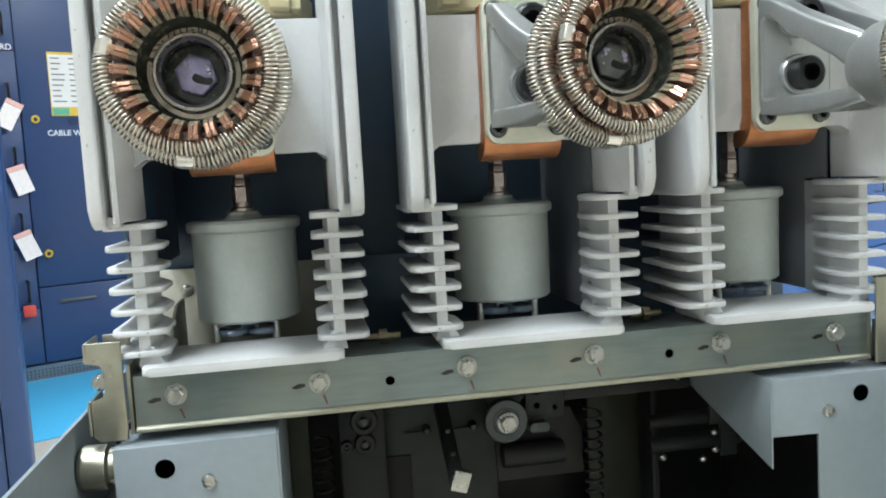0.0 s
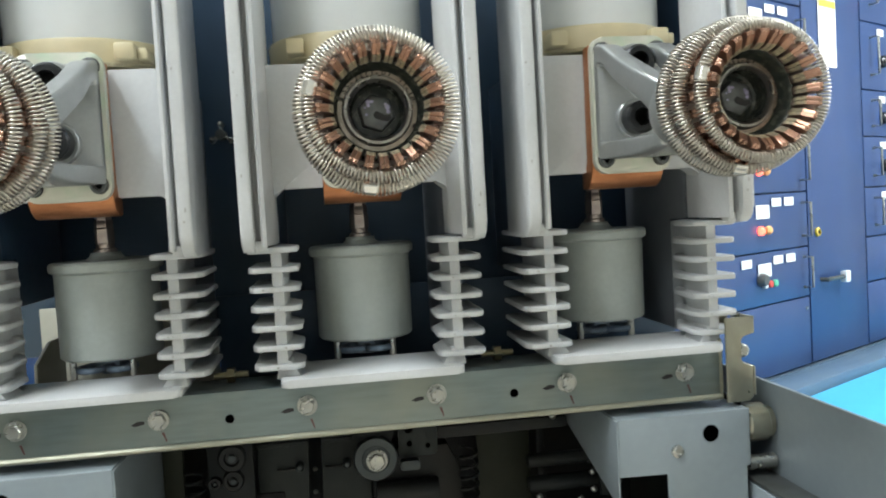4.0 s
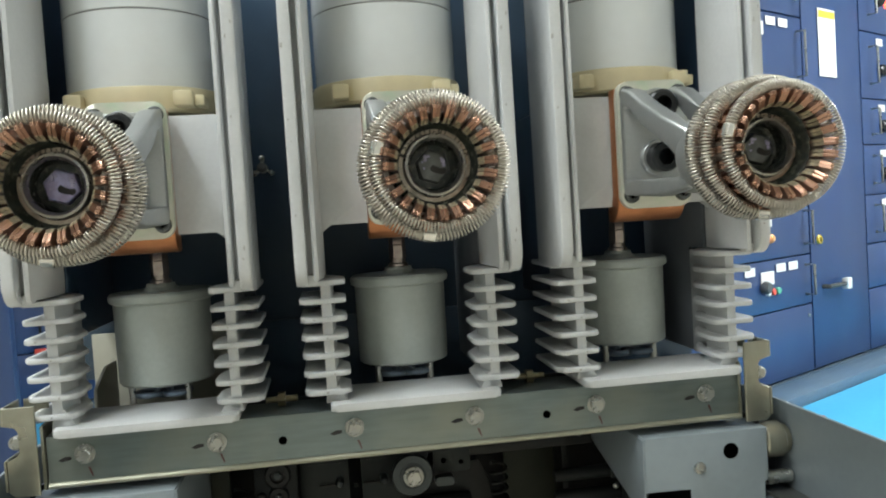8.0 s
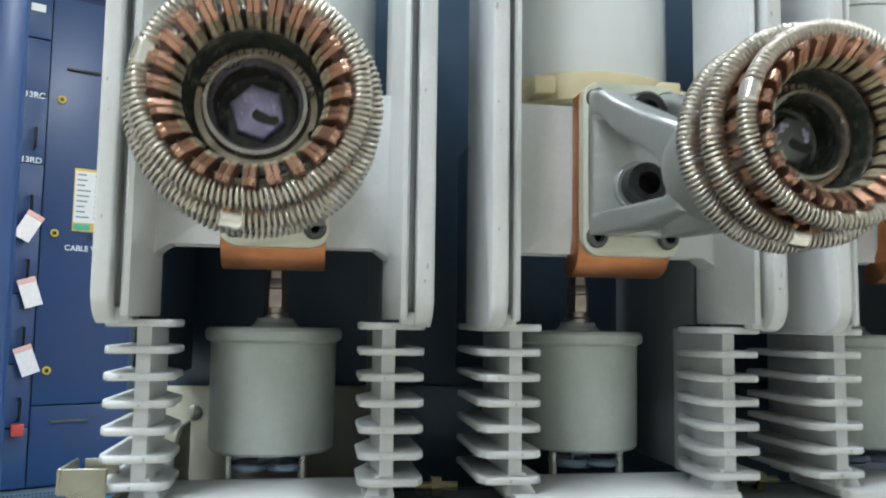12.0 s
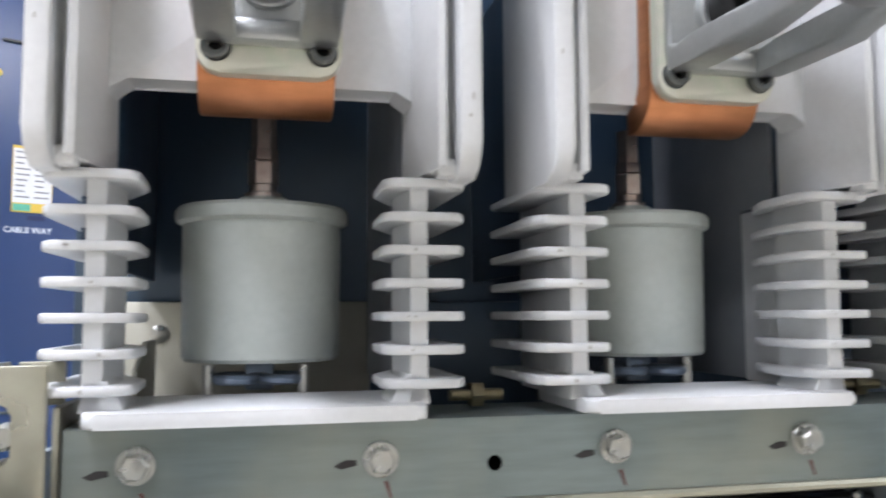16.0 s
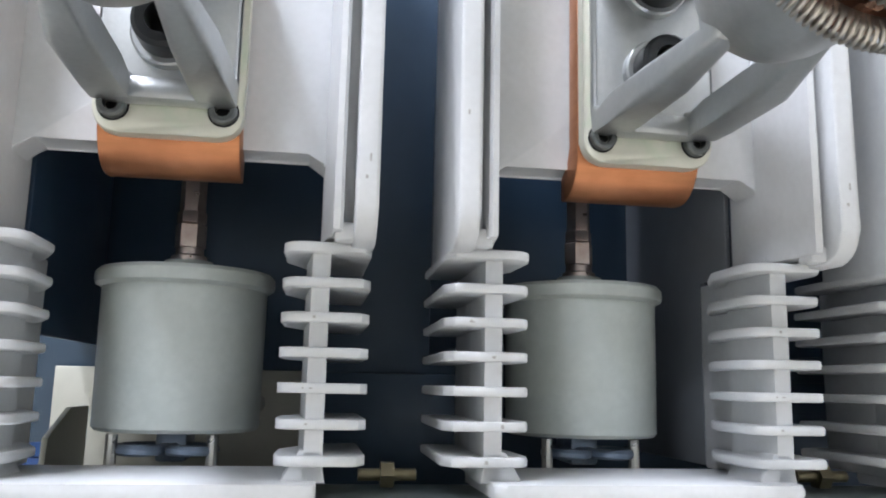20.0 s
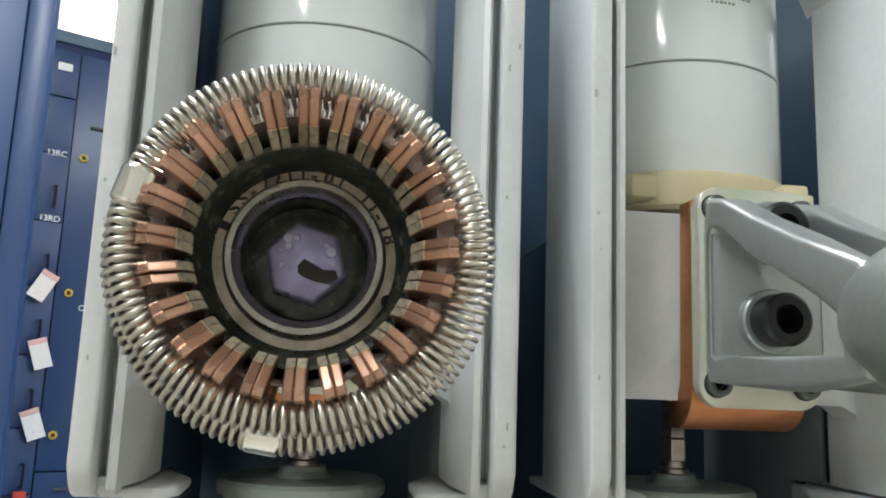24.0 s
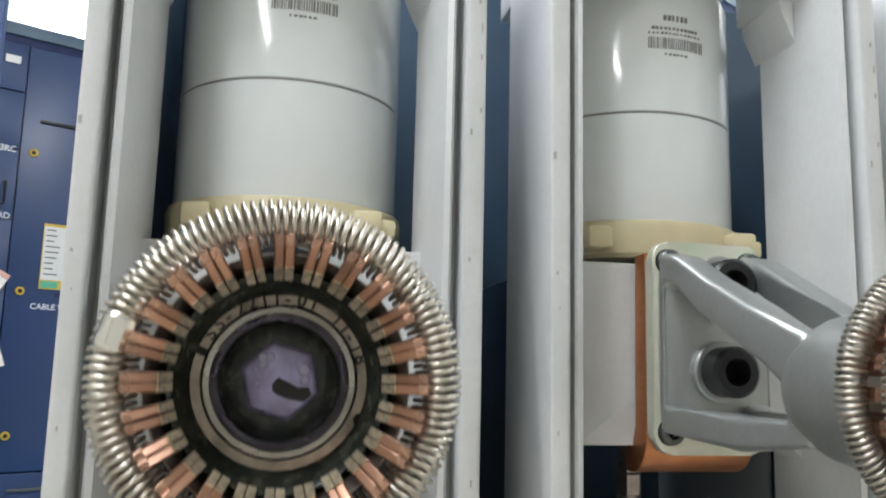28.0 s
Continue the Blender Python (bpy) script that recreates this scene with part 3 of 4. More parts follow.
    prism(bm, [(s * 0.0668, 1.0310), (s * 0.0668, 1.006), (s * 0.0590, 1.0240), (s * 0.0582, 1.0310)], 0.006, 0.046, "y", 0.0008)
    return bm


def front_panel_mesh():
    """Middle panel of a pole, with chamfered lower corners and two ledges behind it."""
    bm = bm_new()
    w = 0.0674
    prism(bm, [(-w, 0.7750), (-w + 0.0080, 0.7832), (w - 0.0080, 0.7832), (w, 0.7750), (w, 0.8765), (-w, 0.8765)], 0.016, 0.036, "y", 0.0012)
    box(bm, -w + 0.001, -0.036, 0.0345, 0.14, 0.860, 0.8760, 0.001)
    box(bm, 0.036, w - 0.001, 0.0345, 0.14, 0.860, 0.8760, 0.001)
    return bm


def channel_head_mesh():
    """Head that joins the flanges across the top."""
    bm = bm_new()
    w = 0.0674
    prism(bm, [(-w, 1.040), (-0.044, 1.048), (-0.034, 1.060), (0.034, 1.060), (0.044, 1.048), (w, 1.040), (w, 1.085), (-w, 1.085)], -0.010, 0.012, "y", 0.002)
    box(bm, -w, w, 0.0105, 0.15, 1.066, 1.0845, 0.001)
    return bm


def fin_leg_mesh(s):
    """A leg that carries the sheds: a narrow front rib, a deeper body behind it and a flared foot."""
    bm = bm_new()
    prism(bm, [(s * x, y) for x, y in ((0.0635, 0.001), (0.0712, 0.001), (0.0712, 0.036), (0.0606, 0.036))], 0.6390, 0.7370, "z", 0.0012)
    lo, hi = sorted((s * 0.0668, s * 0.0710))
    box(bm, lo, hi, 0.0350, 0.078, 0.6390, 0.7370, 0.0012)
    # gusset into the foot
    prism(bm, [(s * 0.0615, 0.6520), (s * 0.0700, 0.6520), (s * 0.0725, 0.6390), (s * 0.0540, 0.6390)], 0.001, 0.032, "y", 0.0008)
    return bm


def shed_mesh(s):
    """One flat shed of a leg: a rounded inner corner, a cut outer corner and a soft edge all round."""
    out = [(0.0512, 0.0100), (0.0520, 0.0048), (0.0545, 0.0016), (0.0585, 0.0), (0.0825, 0.0), (0.0852, 0.0010), (0.0885, 0.0068), (0.0888, 0.0100), (0.0888, 0.078), (0.0740, 0.079), (0.0610, 0.062), (0.0512, 0.040)]
    return prism(bm_new(), [(s * x, y) for x, y in out], -0.0021, 0.0021, "z", 0.0011)


def foot_mesh():
    bm = bm_new()
    prism(bm, rounded(-0.0690, 0.0690, -0.0130, 0.060, 0.005), 0.6338, 0.6400, "z", 0.0022)
    return bm


def cup_mesh():
    prof = [(0.0, 0.655), (0.0385, 0.655), (0.0402, 0.6568), (0.0408, 0.7245), (0.0440, 0.7262), (0.0446, 0.7285), (0.0444, 0.7318), (0.0425, 0.7338), (0.016, 0.7342), (0.0125, 0.7375), (0.0120, 0.7400), (0.0, 0.7400)]
    return lathe(bm_new(), [(max(r, 0.0002), h) for r, h in prof], "z", n=56)


def torus_spring(R, r, wire, turns, seg=9, side=6):
    """A garter spring: a wire coiled round a ring about the y axis."""
    n = turns * seg
    a = np.arange(n) * 2 * np.pi / n
    b = a * turns
    def P(a, b):
        rad = R + r * np.cos(b)
        return np.stack([rad * np.cos(a), r * np.sin(b), rad * np.sin(a)], 1)
    c = P(a, b)
    d = np.roll(c, -1, 0) - np.roll(c, 1, 0)
    d /= np.linalg.norm(d, axis=1, keepdims=True)
    ctr = np.stack([R * np.cos(a), 0 * a, R * np.sin(a)], 1)
    u = c - ctr
    u -= (u * d).sum(1, keepdims=True) * d
    u /= np.linalg.norm(u, axis=1, keepdims=True)
    v = np.cross(d, u)
    k = np.arange(side) * 2 * np.pi / side
    verts = c[:, None, :] + wire * (np.cos(k)[None, :, None] * u[:, None, :] + np.sin(k)[None, :, None] * v[:, None, :])
    i = np.arange(n)[:, None]
    j = np.arange(side)[None, :]
    i2, j2 = (i + 1) % n, (j + 1) % side
    faces = np.stack([i * side + j, i2 * side + j, i2 * side + j2, i * side + j2], 2).reshape(-1, 4)
    me = bpy.data.meshes.new("garter_spring")
    me.from_pydata(verts.reshape(-1, 3).tolist(), [], faces.tolist())
    me.materials.append(M["spring"])
    me.polygons.foreach_set("use_smooth", [True] * len(me.polygons))
    return me


def finger_mesh():
    """One copper contact finger along -y: chamfered tip, inner contact land, outer spring seats."""
    t = 0.00116
    out = [(-0.2000, 0.0331), (-0.2010, 0.0325), (-0.2008, 0.0306), (-0.1958, 0.0262), (-0.1900, 0.0242), (-0.1868, 0.0242), (-0.1800, 0.0262), (-0.1475, 0.0262), (-0.1475, 0.0370), (-0.1490, 0.0370),
           (-0.1500, 0.0366), (-0.1630, 0.0366), (-0.1645, 0.0390), (-0.1695, 0.0390), (-0.1710, 0.0366), (-0.1830, 0.0366), (-0.1845, 0.0376), (-0.1890, 0.0376), (-0.1905, 0.0331)]
    bm = bm_new()
    prism(bm, [(y, r) for y, r in out], -t, t, "x", 0.00046)
    return bm


def land_mesh():
    """Silver-plated land on the inner side of a finger."""
    t = 0.00102
    return prism(bm_new(), [(-0.1953, 0.02640), (-0.1956, 0.02575), (-0.1901, 0.02385), (-0.1868, 0.02380), (-0.1862, 0.02440), (-0.1900, 0.02440)], -t, t, "x", 0.00015)


def side_frame(bm, s):
    """One cast side of the arm: a four-cornered frame with a window, drawn in towards the tube."""
    outer = [(-0.0095, -0.0225), (-0.0095, 0.0620), (-0.0130, 0.0640), (-0.0280, 0.0605), (-0.0520, 0.0480), (-0.0830, 0.0335), (-0.1120, 0.0205), (-0.1180, 0.0), (-0.1120, -0.0215), (-0.0750, -0.0262), (-0.0300, -0.0240), (-0.0150, -0.0230)]
    inner = [(-0.0135, -0.0098), (-0.0135, 0.0455), (-0.0165, 0.0485), (-0.0260, 0.0460), (-0.0480, 0.0330), (-0.0700, 0.0205), (-0.0900, 0.0090), (-0.1010, 0.0), (-0.1010, -0.0125), (-0.0680, -0.0125), (-0.0350, -0.0120), (-0.0180, -0.0118)]
    def half(y):
        f, g = min(max((-y - 0.015) / 0.085, 0), 1), min(max((-y - 0.076) / 0.036, 0), 1)
        return 0.0288 - 0.0018 * f - 0.0062 * g, 0.0132 - 0.0012 * f
    ring = []
    for o, i in zip(outer, inner):
        q = []
        for (y, z), k in ((o, 0), (i, 0), (i, 1), (o, 1)):
            q.append(bm.verts.new((s * half(y)[k], y, z)))
        ring.append(q)
    n = len(ring)
    fs = []
    for k in range(n):
        a, b = ring[k], ring[(k + 1) % n]
        for j in range(4):
            fs.append(bm.faces.new((a[j], b[j], b[(j + 1) % 4], a[(j + 1) % 4])))
    es = list({e for q in ring for v in q for e in v.link_edges if len({id(w) for w in e.verts}) == 2 and not any(e.verts[0] in r and e.verts[1] in r for r in ring)})
    bmesh.ops.bevel(bm, geom=es, offset=0.0030, segments=3, profile=0.5, affect="EDGES")


def socket_screw(parent, x, y, z, r, mat, name="socket_screw", label=""):
    s = part(name, lathe(bm_new(), [(r * 0.52, -0.0005 - r * 0.2), (r * 0.55, -r * 1.05), (r * 0.86, -r * 1.05), (r, -r * 0.92), (r, 0.0), (r * 0.5, 0.0)], "y", n=28, cap=False), M[mat], parent, label, Matrix.Translation((x, y, z)))
    part("hex_socket", lathe(bm_new(), [(r * 0.53, -r * 0.25), (0.0004, -r * 0.25)], "y", n=6), M["hole"], s)
    return s


def hex_bolt(parent, x, y, z, mat="bolt", r=0.0058, turn=0, name="bolt", washer=0.0077):
    """Hexagon bolt with a washer, head towards -y."""
    bm = bm_new()
    lathe(bm, [(washer, -0.0001), (washer, -0.0016), (washer - 0.0005, -0.0020), (0.001, -0.0020)], "y", n=28)
    b = part(name, bm, M[mat], parent, "", pose(x, y, z, 0, turn, 0))
    bm = bm_new()
    lathe(bm, [(r, -0.0021), (r, -0.0062), (r * 0.86, -0.0070), (r * 0.5, -0.0068), (0.0005, -0.0066)], "y", n=6)
    part("head", bm, M[mat], b)
    return b


def build_pole():
    pole = thing("breaker_pole", (PX, 0, 0), "grey moulded vacuum breaker pole standing on the rail", "breaker pole", "three breaker poles")
    part("front_panel", front_panel_mesh(), M["epoxy"], pole, "pale grey moulded panel")
    part("channel_head", channel_head_mesh(), M["epoxy"], pole)
    for s in (-1, 1):
        part("side_channel", side_channel_mesh(s), M["epoxy"], pole, "pale grey moulded flange with a grooved edge")
        leg = part("insulating_leg", fin_leg_mesh(s), M["epoxy"], pole, "ribbed grey insulating leg")
        sm = mesh_of("shed", shed_mesh(s), M["epoxy"])
        for k in range(7):
            part("shed", sm, None, leg, m=Matrix.Translation((0, -0.005 if k == 0 else -0.003, 0.7362 - 0.01472 * k)))
        lo, hi = sorted((s * 0.0674, s * 0.0702))
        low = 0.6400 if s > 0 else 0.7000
        # Wall colour carries the shade inside, darker on the left.
        part("side_wall", prism(bm_new(), [(0.0790, low), (0.1880, low), (0.1880, 0.8760), (0.0485, 0.8760), (0.0485, 0.7392), (0.0790, 0.7392)], lo, hi, "x", 0.0005), M["slate" if s > 0 else "back"], pole, "inner wall coloured slate grey for the shade inside" if s > 0 else "inner wall coloured dark blue-grey for deeper shade")
    part("foot", foot_mesh(), M["epoxy"], pole)
    # knocks along the edges of the flanges and sheds
    bm = bm_new()
    random.seed(17)
    for k in range(15):
        s = random.choice((-1, 1))
        x, z = s * random.triangular(0.0812, 0.0880, 0.0880), random.uniform(0.752, 1.06)
        box(bm, x - random.uniform(0.0002, 0.0006), x + random.uniform(0.0002, 0.0009), -0.03025, -0.0299, z, z + random.uniform(0.0006, 0.0042), 0)
    for k in range(9):
        s, n = random.choice((-1, 1)), random.randrange(1, 7)
        x, z = s * random.uniform(0.060, 0.080), 0.7362 - 0.01472 * n
        box(bm, x, x + random.uniform(0.0006, 0.0024), -0.00325, -0.0027, z + random.uniform(-0.0008, 0.0), z + random.uniform(0.0002, 0.0010), 0)
    part("scuff", bm, M["scuff"], pole)["kind"] = "stuff"
    cup = part("insulating_cup", cup_mesh(), M["cup"], pole, "grey-green insulating cup", Matrix.Translation((-0.0008, 0.086, 0)))
    rod = bm_new()
    lathe(rod, [(0.0090, 0.7402), (0.0090, 0.7425), (0.0072, 0.7435), (0.0070, 0.7470)], "z", n=24)
    lathe(rod, [(0.0074, 0.7471), (0.0079, 0.7476), (0.0079, 0.7590), (0.0074, 0.7596)], "z", n=6)
    lathe(rod, [(0.0066, 0.7597), (0.0075, 0.7604), (0.0075, 0.7655), (0.0070, 0.7662), (0.0066, 0.7663), (0.0066, 0.7850)], "z", n=6)
    part("drive_rod", rod, M["rod"], pole, "hexagonal steel drive rod", Matrix.Translation((-0.0008, 0.086, 0)))
    # linkage under the cup
    bm = bm_new()
    lathe(bm, [(0.0035, 0.640), (0.0035, 0.6545)], "z", (-0.0008, 0.086, 0), 12)
    for cx in (-0.0135, 0.0095):
        ring = [(cx + 0.0105 * math.cos(radians(a)), 0.070 + 0.013 * math.sin(radians(a)), 0.6468) for a in range(0, 360, 24)]
        sweep(bm, ring, 0.0027, 8, closed=True)
    box(bm, -0.0090, 0.0060, 0.076, 0.104, 0.640, 0.6545, 0.002)
    part("drive_link", bm, M["bluesteel"], pole)
    for x in (-0.026, 0.020):
        part("stud", lathe(bm_new(), [(0.0028, 0.625), (0.0028, 0.6540)], "z", (x, 0.062, 0), 10), M["bolt"], pole)
    # vacuum interrupter
    vi = part("vacuum_interrupter", lathe(bm_new(), [(0.050, 0.898), (0.0622, 0.899), (0.0628, 0.901), (0.0628, 0.9632), (0.0622, 0.9636), (0.0622, 0.9648), (0.0628, 0.9652), (0.0628, 1.0400), (0.0600, 1.0480), (0.045, 1.0500)], "z", n=72), M["ceramic"], pole, "white glazed interrupter bottle", Matrix.Translation((-0.001, 0.086, 0)))
    part("seam", lathe(bm_new(), [(0.0600, 0.9637), (0.06235, 0.9637), (0.06235, 0.9647), (0.0600, 0.9647)], "z", n=72, cap=False), M["ink"], vi)
    col = part("collar", lathe(bm_new(), [(0.045, 0.8815), (0.0630, 0.8815), (0.0655, 0.8838), (0.0662, 0.8990), (0.0650, 0.9020), (0.0631, 0.9025), (0.0631, 0.8990)], "z", n=64), M["cream"], pole, "cream plastic collar", Matrix.Translation((-0.001, 0.086, 0)))
    bm = bm_new()
    box(bm, 0.034, 0.049, -0.066, -0.030, 0.8850, 0.8975, 0.002)
    box(bm, 0.0492, 0.0570, -0.058, -0.030, 0.8855, 0.8945, 0.0015)
    part("lug", bm, M["cream"], col)
    bm = bm_new()
    box(bm, -0.050, -0.036, -0.066, -0.030, 0.8850, 0.8970, 0.002)
    part("lug", bm, M["cream"], col)
    # printed label: bars where the maker's words stand
    for (w, z, h, name) in ((0.016, 1.0205, 0.0034, "print_bar"), (0.030, 1.0142, 0.0018, "print_bar"), (0.034, 1.0112, 0.0012, "print_bar"), (0.015, 0.9986, 0.0014, "print_bar")):
        bm = bm_new()
        n = max(4, int(w / 0.0024))
        random.seed(int(z * 10000))
        for k in range(n):
            a = 0.07 + (k - n / 2) * (w / n) / 0.0629
            ww = (w / n) * random.uniform(0.45, 0.85) / 0.0629
            vs = [bm.verts.new((0.06295 * math.sin(q), -0.06295 * math.cos(q), zz)) for q, zz in ((a, z - h / 2), (a + ww, z - h / 2), (a + ww, z + h / 2), (a, z + h / 2))]
            bm.faces.new(vs)
        part(name, bm, M["ink"], vi)["kind"] = "stuff"
    bm = bm_new()
    random.seed(11)
    a = 0.07 - 0.017 / 0.0629
    while a < 0.07 + 0.017 / 0.0629:
        ww = random.uniform(0.0003, 0.0011) / 0.0629
        vs = [bm.verts.new((0.06295 * math.sin(q), -0.06295 * math.cos(q), zz)) for q, zz in ((a, 1.0018), (a + ww, 1.0018), (a + ww, 1.0086), (a, 1.0086))]
        bm.faces.new(vs)
        a += ww + random.uniform(0.0003, 0.0008) / 0.0629
    part("barcode", bm, M["ink"], vi)["kind"] = "stuff"
    part("cap", lathe(bm_new(), [(0.055, 1.0502), (0.055, 1.064), (0.010, 1.0655)], "z", n=48), M["teal"], pole, "teal plastic end cap", Matrix.Translation((-0.001, 0.086, 0)))
    # copper terminal: upright bar, bent back at its foot
    bm = bm_new()
    pts = [(0.0, 0.880), (0.0120, 0.880), (0.0120, 0.792), (0.0150, 0.7850), (0.0200, 0.7815), (0.0270, 0.7805), (0.0270, 0.7690)]
    pts += [(0.0200 - 0.0200 * math.sin(radians(a)), 0.7885 - 0.0203 * math.cos(radians(a))) for a in (0, 15, 30, 45, 60, 75)]
    prism(bm, pts, -0.0295, 0.0295, "x", 0.0008)
    part("terminal_bar", bm, M["copper"], pole, "bent copper terminal bar", Matrix.Translation((0.0005, 0, 0)))
    # mounting plate and its screws
    mp = part("mounting_plate", prism(bm_new(), rounded(-0.0305, 0.0305, 0.7795, 0.8850, 0.010), -0.0085, -0.0010, "y", 0.0010), M["zinc"], pole, "greenish-yellow passivated steel plate", Matrix.Translation((0.0015, 0, 0)))
    for x in (-0.0222, 0.0222):
        for z in (0.7905, 0.8745):
            # Flat dark ring stands in for the shaded recess round each screw.
            part("counterbore", lathe(bm_new(), [(0.0058, -0.0087), (0.0065, -0.0087)], "y", n=32, cap=False), M["black"], mp, "flat dark ring for the shade of a screw recess", Matrix.Translation((x, 0, z)))
            socket_screw(mp, x, -0.0074, z, 0.0058, "greyscrew")
    return pole


def build_tulip():
    """Contact arm with its tulip of spring-held copper fingers; the axis is the local y axis."""
    tu = thing("tulip_contact", (PX + TUL_X, 0, TUL_Z), "cast arm carrying a round tulip contact of copper fingers", "contact", "three tulip contacts")
    # cast arm
    zl, zh = -0.0215, 0.0610
    bm = bm_new()
    for s in (-1, 1):
        side_frame(bm, s)
    box(bm, -0.0205, 0.0205, -0.0200, -0.0090, zl - 0.0022, zl + 0.0080, 0.003)
    box(bm, -0.0205, 0.0205, -0.0150, -0.0090, zh - 0.006, zh + 0.001, 0.002)
    lathe(bm, [(0.0150, -0.0960), (0.0205, -0.0970), (0.0250, -0.1040), (0.0276, -0.1130), (0.0288, -0.1240), (0.0288, -0.1485), (0.0280, -0.1500), (0.0258, -0.1500), (0.0258, -0.1210), (0.010, -0.121)], "y", n=56)
    part("contact_arm", bm, M["cast"], tu, "cast aluminium arm with open windows", Matrix.Translation((-TUL_X * 0.5, 0, 0)))
    box_web = bm_new()
    prism(box_web, rounded(-0.0272, 0.0272, zl - 0.0010, zh + 0.0005, 0.006), -0.0142, -0.0092, "y", 0.0008)
    part("web", box_web, M["cast"], tu, "", Matrix.Translation((-TUL_X * 0.5, 0, 0)))
    for z in (0.0060, 0.0480):
        part("screw_boss", lathe(bm_new(), [(0.0150, -0.0140), (0.0150, -0.0190), (0.0142, -0.0200), (0.0120, -0.0200)], "y", n=32), M["cast"], tu, "", Matrix.Translation((-TUL_X * 0.5, 0, z)))
        socket_screw(tu, -TUL_X * 0.5, -0.0201, z, 0.0122, "black", "clamping_screw", "large black socket-head screw")
    # core
    core = part("core", lathe(bm_new(), [(0.0128, -0.1225), (0.0246, -0.1225), (0.0246, -0.1690), (0.0194, -0.1690), (0.0193, -0.1728), (0.0190, -0.1762), (0.0182, -0.1778), (0.0168, -0.1780), (0.0159, -0.1768), (0.0150, -0.1740), (0.0150, -0.15), (0.0128, -0.15)], "y", n=72, cap=False), M["core"], tu, "turned steel core")
    part("shoulder", lathe(bm_new(), [(0.0194, -0.1692), (0.0222, -0.1692), (0.0222, -0.1718), (0.0217, -0.1727), (0.0194, -0.1728)], "y", n=72, cap=False), M["greasysteel"], core, "greasy dark steel shoulder")
    # Bore lining is coloured dark for the shade deep inside it.
    part("bore", lathe(bm_new(), [(0.01490, -0.1736), (0.01490, -0.1605), (0.0135, -0.1597), (0.0110, -0.1600), (0.0002, -0.1600)], "y", n=48, cap=False), M["grease"], core)
    part("locating_hole", lathe(bm_new(), [(0.0017, -0.1732), (0.0002, -0.1733)], "y", n=14), M["hole"], core, "", Matrix.Translation((0.0202, 0, -0.0092)))
    bolt = part("centre_bolt", lathe(bm_new(), [(0.0106, -0.1601), (0.0106, -0.1652), (0.0101, -0.1661), (0.0092, -0.1666), (0.0002, -0.1668)], "y", n=6), M["purple"], tu, "violet passivated hexagon bolt", pose(0, 0, 0, 0, 17, 0))
    random.seed(7)
    ink = [(-0.0022, 0.0002), (-0.0005, 0.0022), (0.0024, 0.0008), (0.0050, -0.0006), (0.0082, -0.0005), (0.0090, -0.0026), (0.0070, -0.0046), (0.0030, -0.0040), (-0.0002, -0.0030), (-0.0020, -0.0018)]
    part("ink_mark", prism(bm_new(), [(x * 0.9, z * 0.9 - 0.001) for x, z in ink], -0.16705, -0.1669, "y"), M["marker"], bolt, "", pose(0, 0, 0, 0, -17, 0))
    bm = bm_new()
    for x, z, r in ((-0.0070, 0.0050, 0.0014), (-0.0048, 0.0058, 0.0010), (-0.0062, 0.0030, 0.0012), (0.0056, 0.0052, 0.0016), (0.0068, 0.0026, 0.0013), (0.0040, 0.0066, 0.0009), (-0.0060, -0.0030, 0.0008), (-0.0080, 0.0010, 0.0007)):
        lathe(bm, [(r, -0.1667), (r * 0.8, -0.1667 - r * 0.35), (r * 0.3, -0.1667 - r * 0.5)], "y", (x * 0.88, 0, z * 0.88), 10)
    part("grease_spot", bm, M["drop"], bolt)["kind"] = "stuff"
    # stamped number along the core's shoulder
    text = "SS-2211-01 11-18"
    for k, ch in enumerate(text):
        if ch == " ":
            continue
        a = radians(147 - 8.7 * k if k < 10 else 49 - 8.1 * (k - 11))
        m = Matrix.Translation((0.0206 * math.cos(a), -0.1730, 0.0206 * math.sin(a))) @ pose(0, 0, 0, 90) @ Matrix.Rotation(a - math.pi / 2, 4, "Z") @ Matrix.Translation((-0.0012, -0.0013, 0))
        words("stamped_digit", ch, 0.0046, M["marker"], m, core)
    part("print_bar", box(bm_new(), -0.0010, 0.0010, -0.17305, -0.1729, -0.0013, 0.0013), M["marker"], core, "", Matrix.Rotation(radians(-70), 4, "Y") @ Matrix.Translation((0, 0, 0.0206)))
    # lumpy grease packed between the core and the fingers
    prof = [(0.0216, -0.1726), (0.0222, -0.1736), (0.0228, -0.1748), (0.0234, -0.1760), (0.0240, -0.1774), (0.0247, -0.1790), (0.0254, -0.1806), (0.0262, -0.1812), (0.0270, -0.1800), (0.0276, -0.1770)]
    bm = lathe(bm_new(), prof, "y", n=180, cap=False)
    for v in bm.verts:
        q = noise.noise(v.co * 900) + 0.7 * noise.noise(v.co * 2300)
        v.co.y -= 0.0007 * q
        v.co.x, v.co.z = v.co.x * (1 + 0.012 * q), v.co.z * (1 + 0.012 * q)
    part("grease_film", bm, M["grease"], tu, "dark green lumpy grease")
    # cage that spaces the fingers
    part("cage", lathe(bm_new(), [(0.0276, -0.1480), (0.0302, -0.1480), (0.0302, -0.1895), (0.0297, -0.1908), (0.0291, -0.1900), (0.0280, -0.1740), (0.0276, -0.1480)], "y", n=96, cap=False), M["cage"], tu, "steel finger cage")
    # fingers in pairs
    fm, lm = mesh_of("finger", finger_mesh(), M["finger"], False), mesh_of("contact_land", land_mesh(), M["silver"], False)
    random.seed(21)
    for k in range(24):
        base = 2 * math.pi * (k + 0.05) / 24
        for s in (-1, 1):
            jitter = random.uniform(-0.004, 0.004)
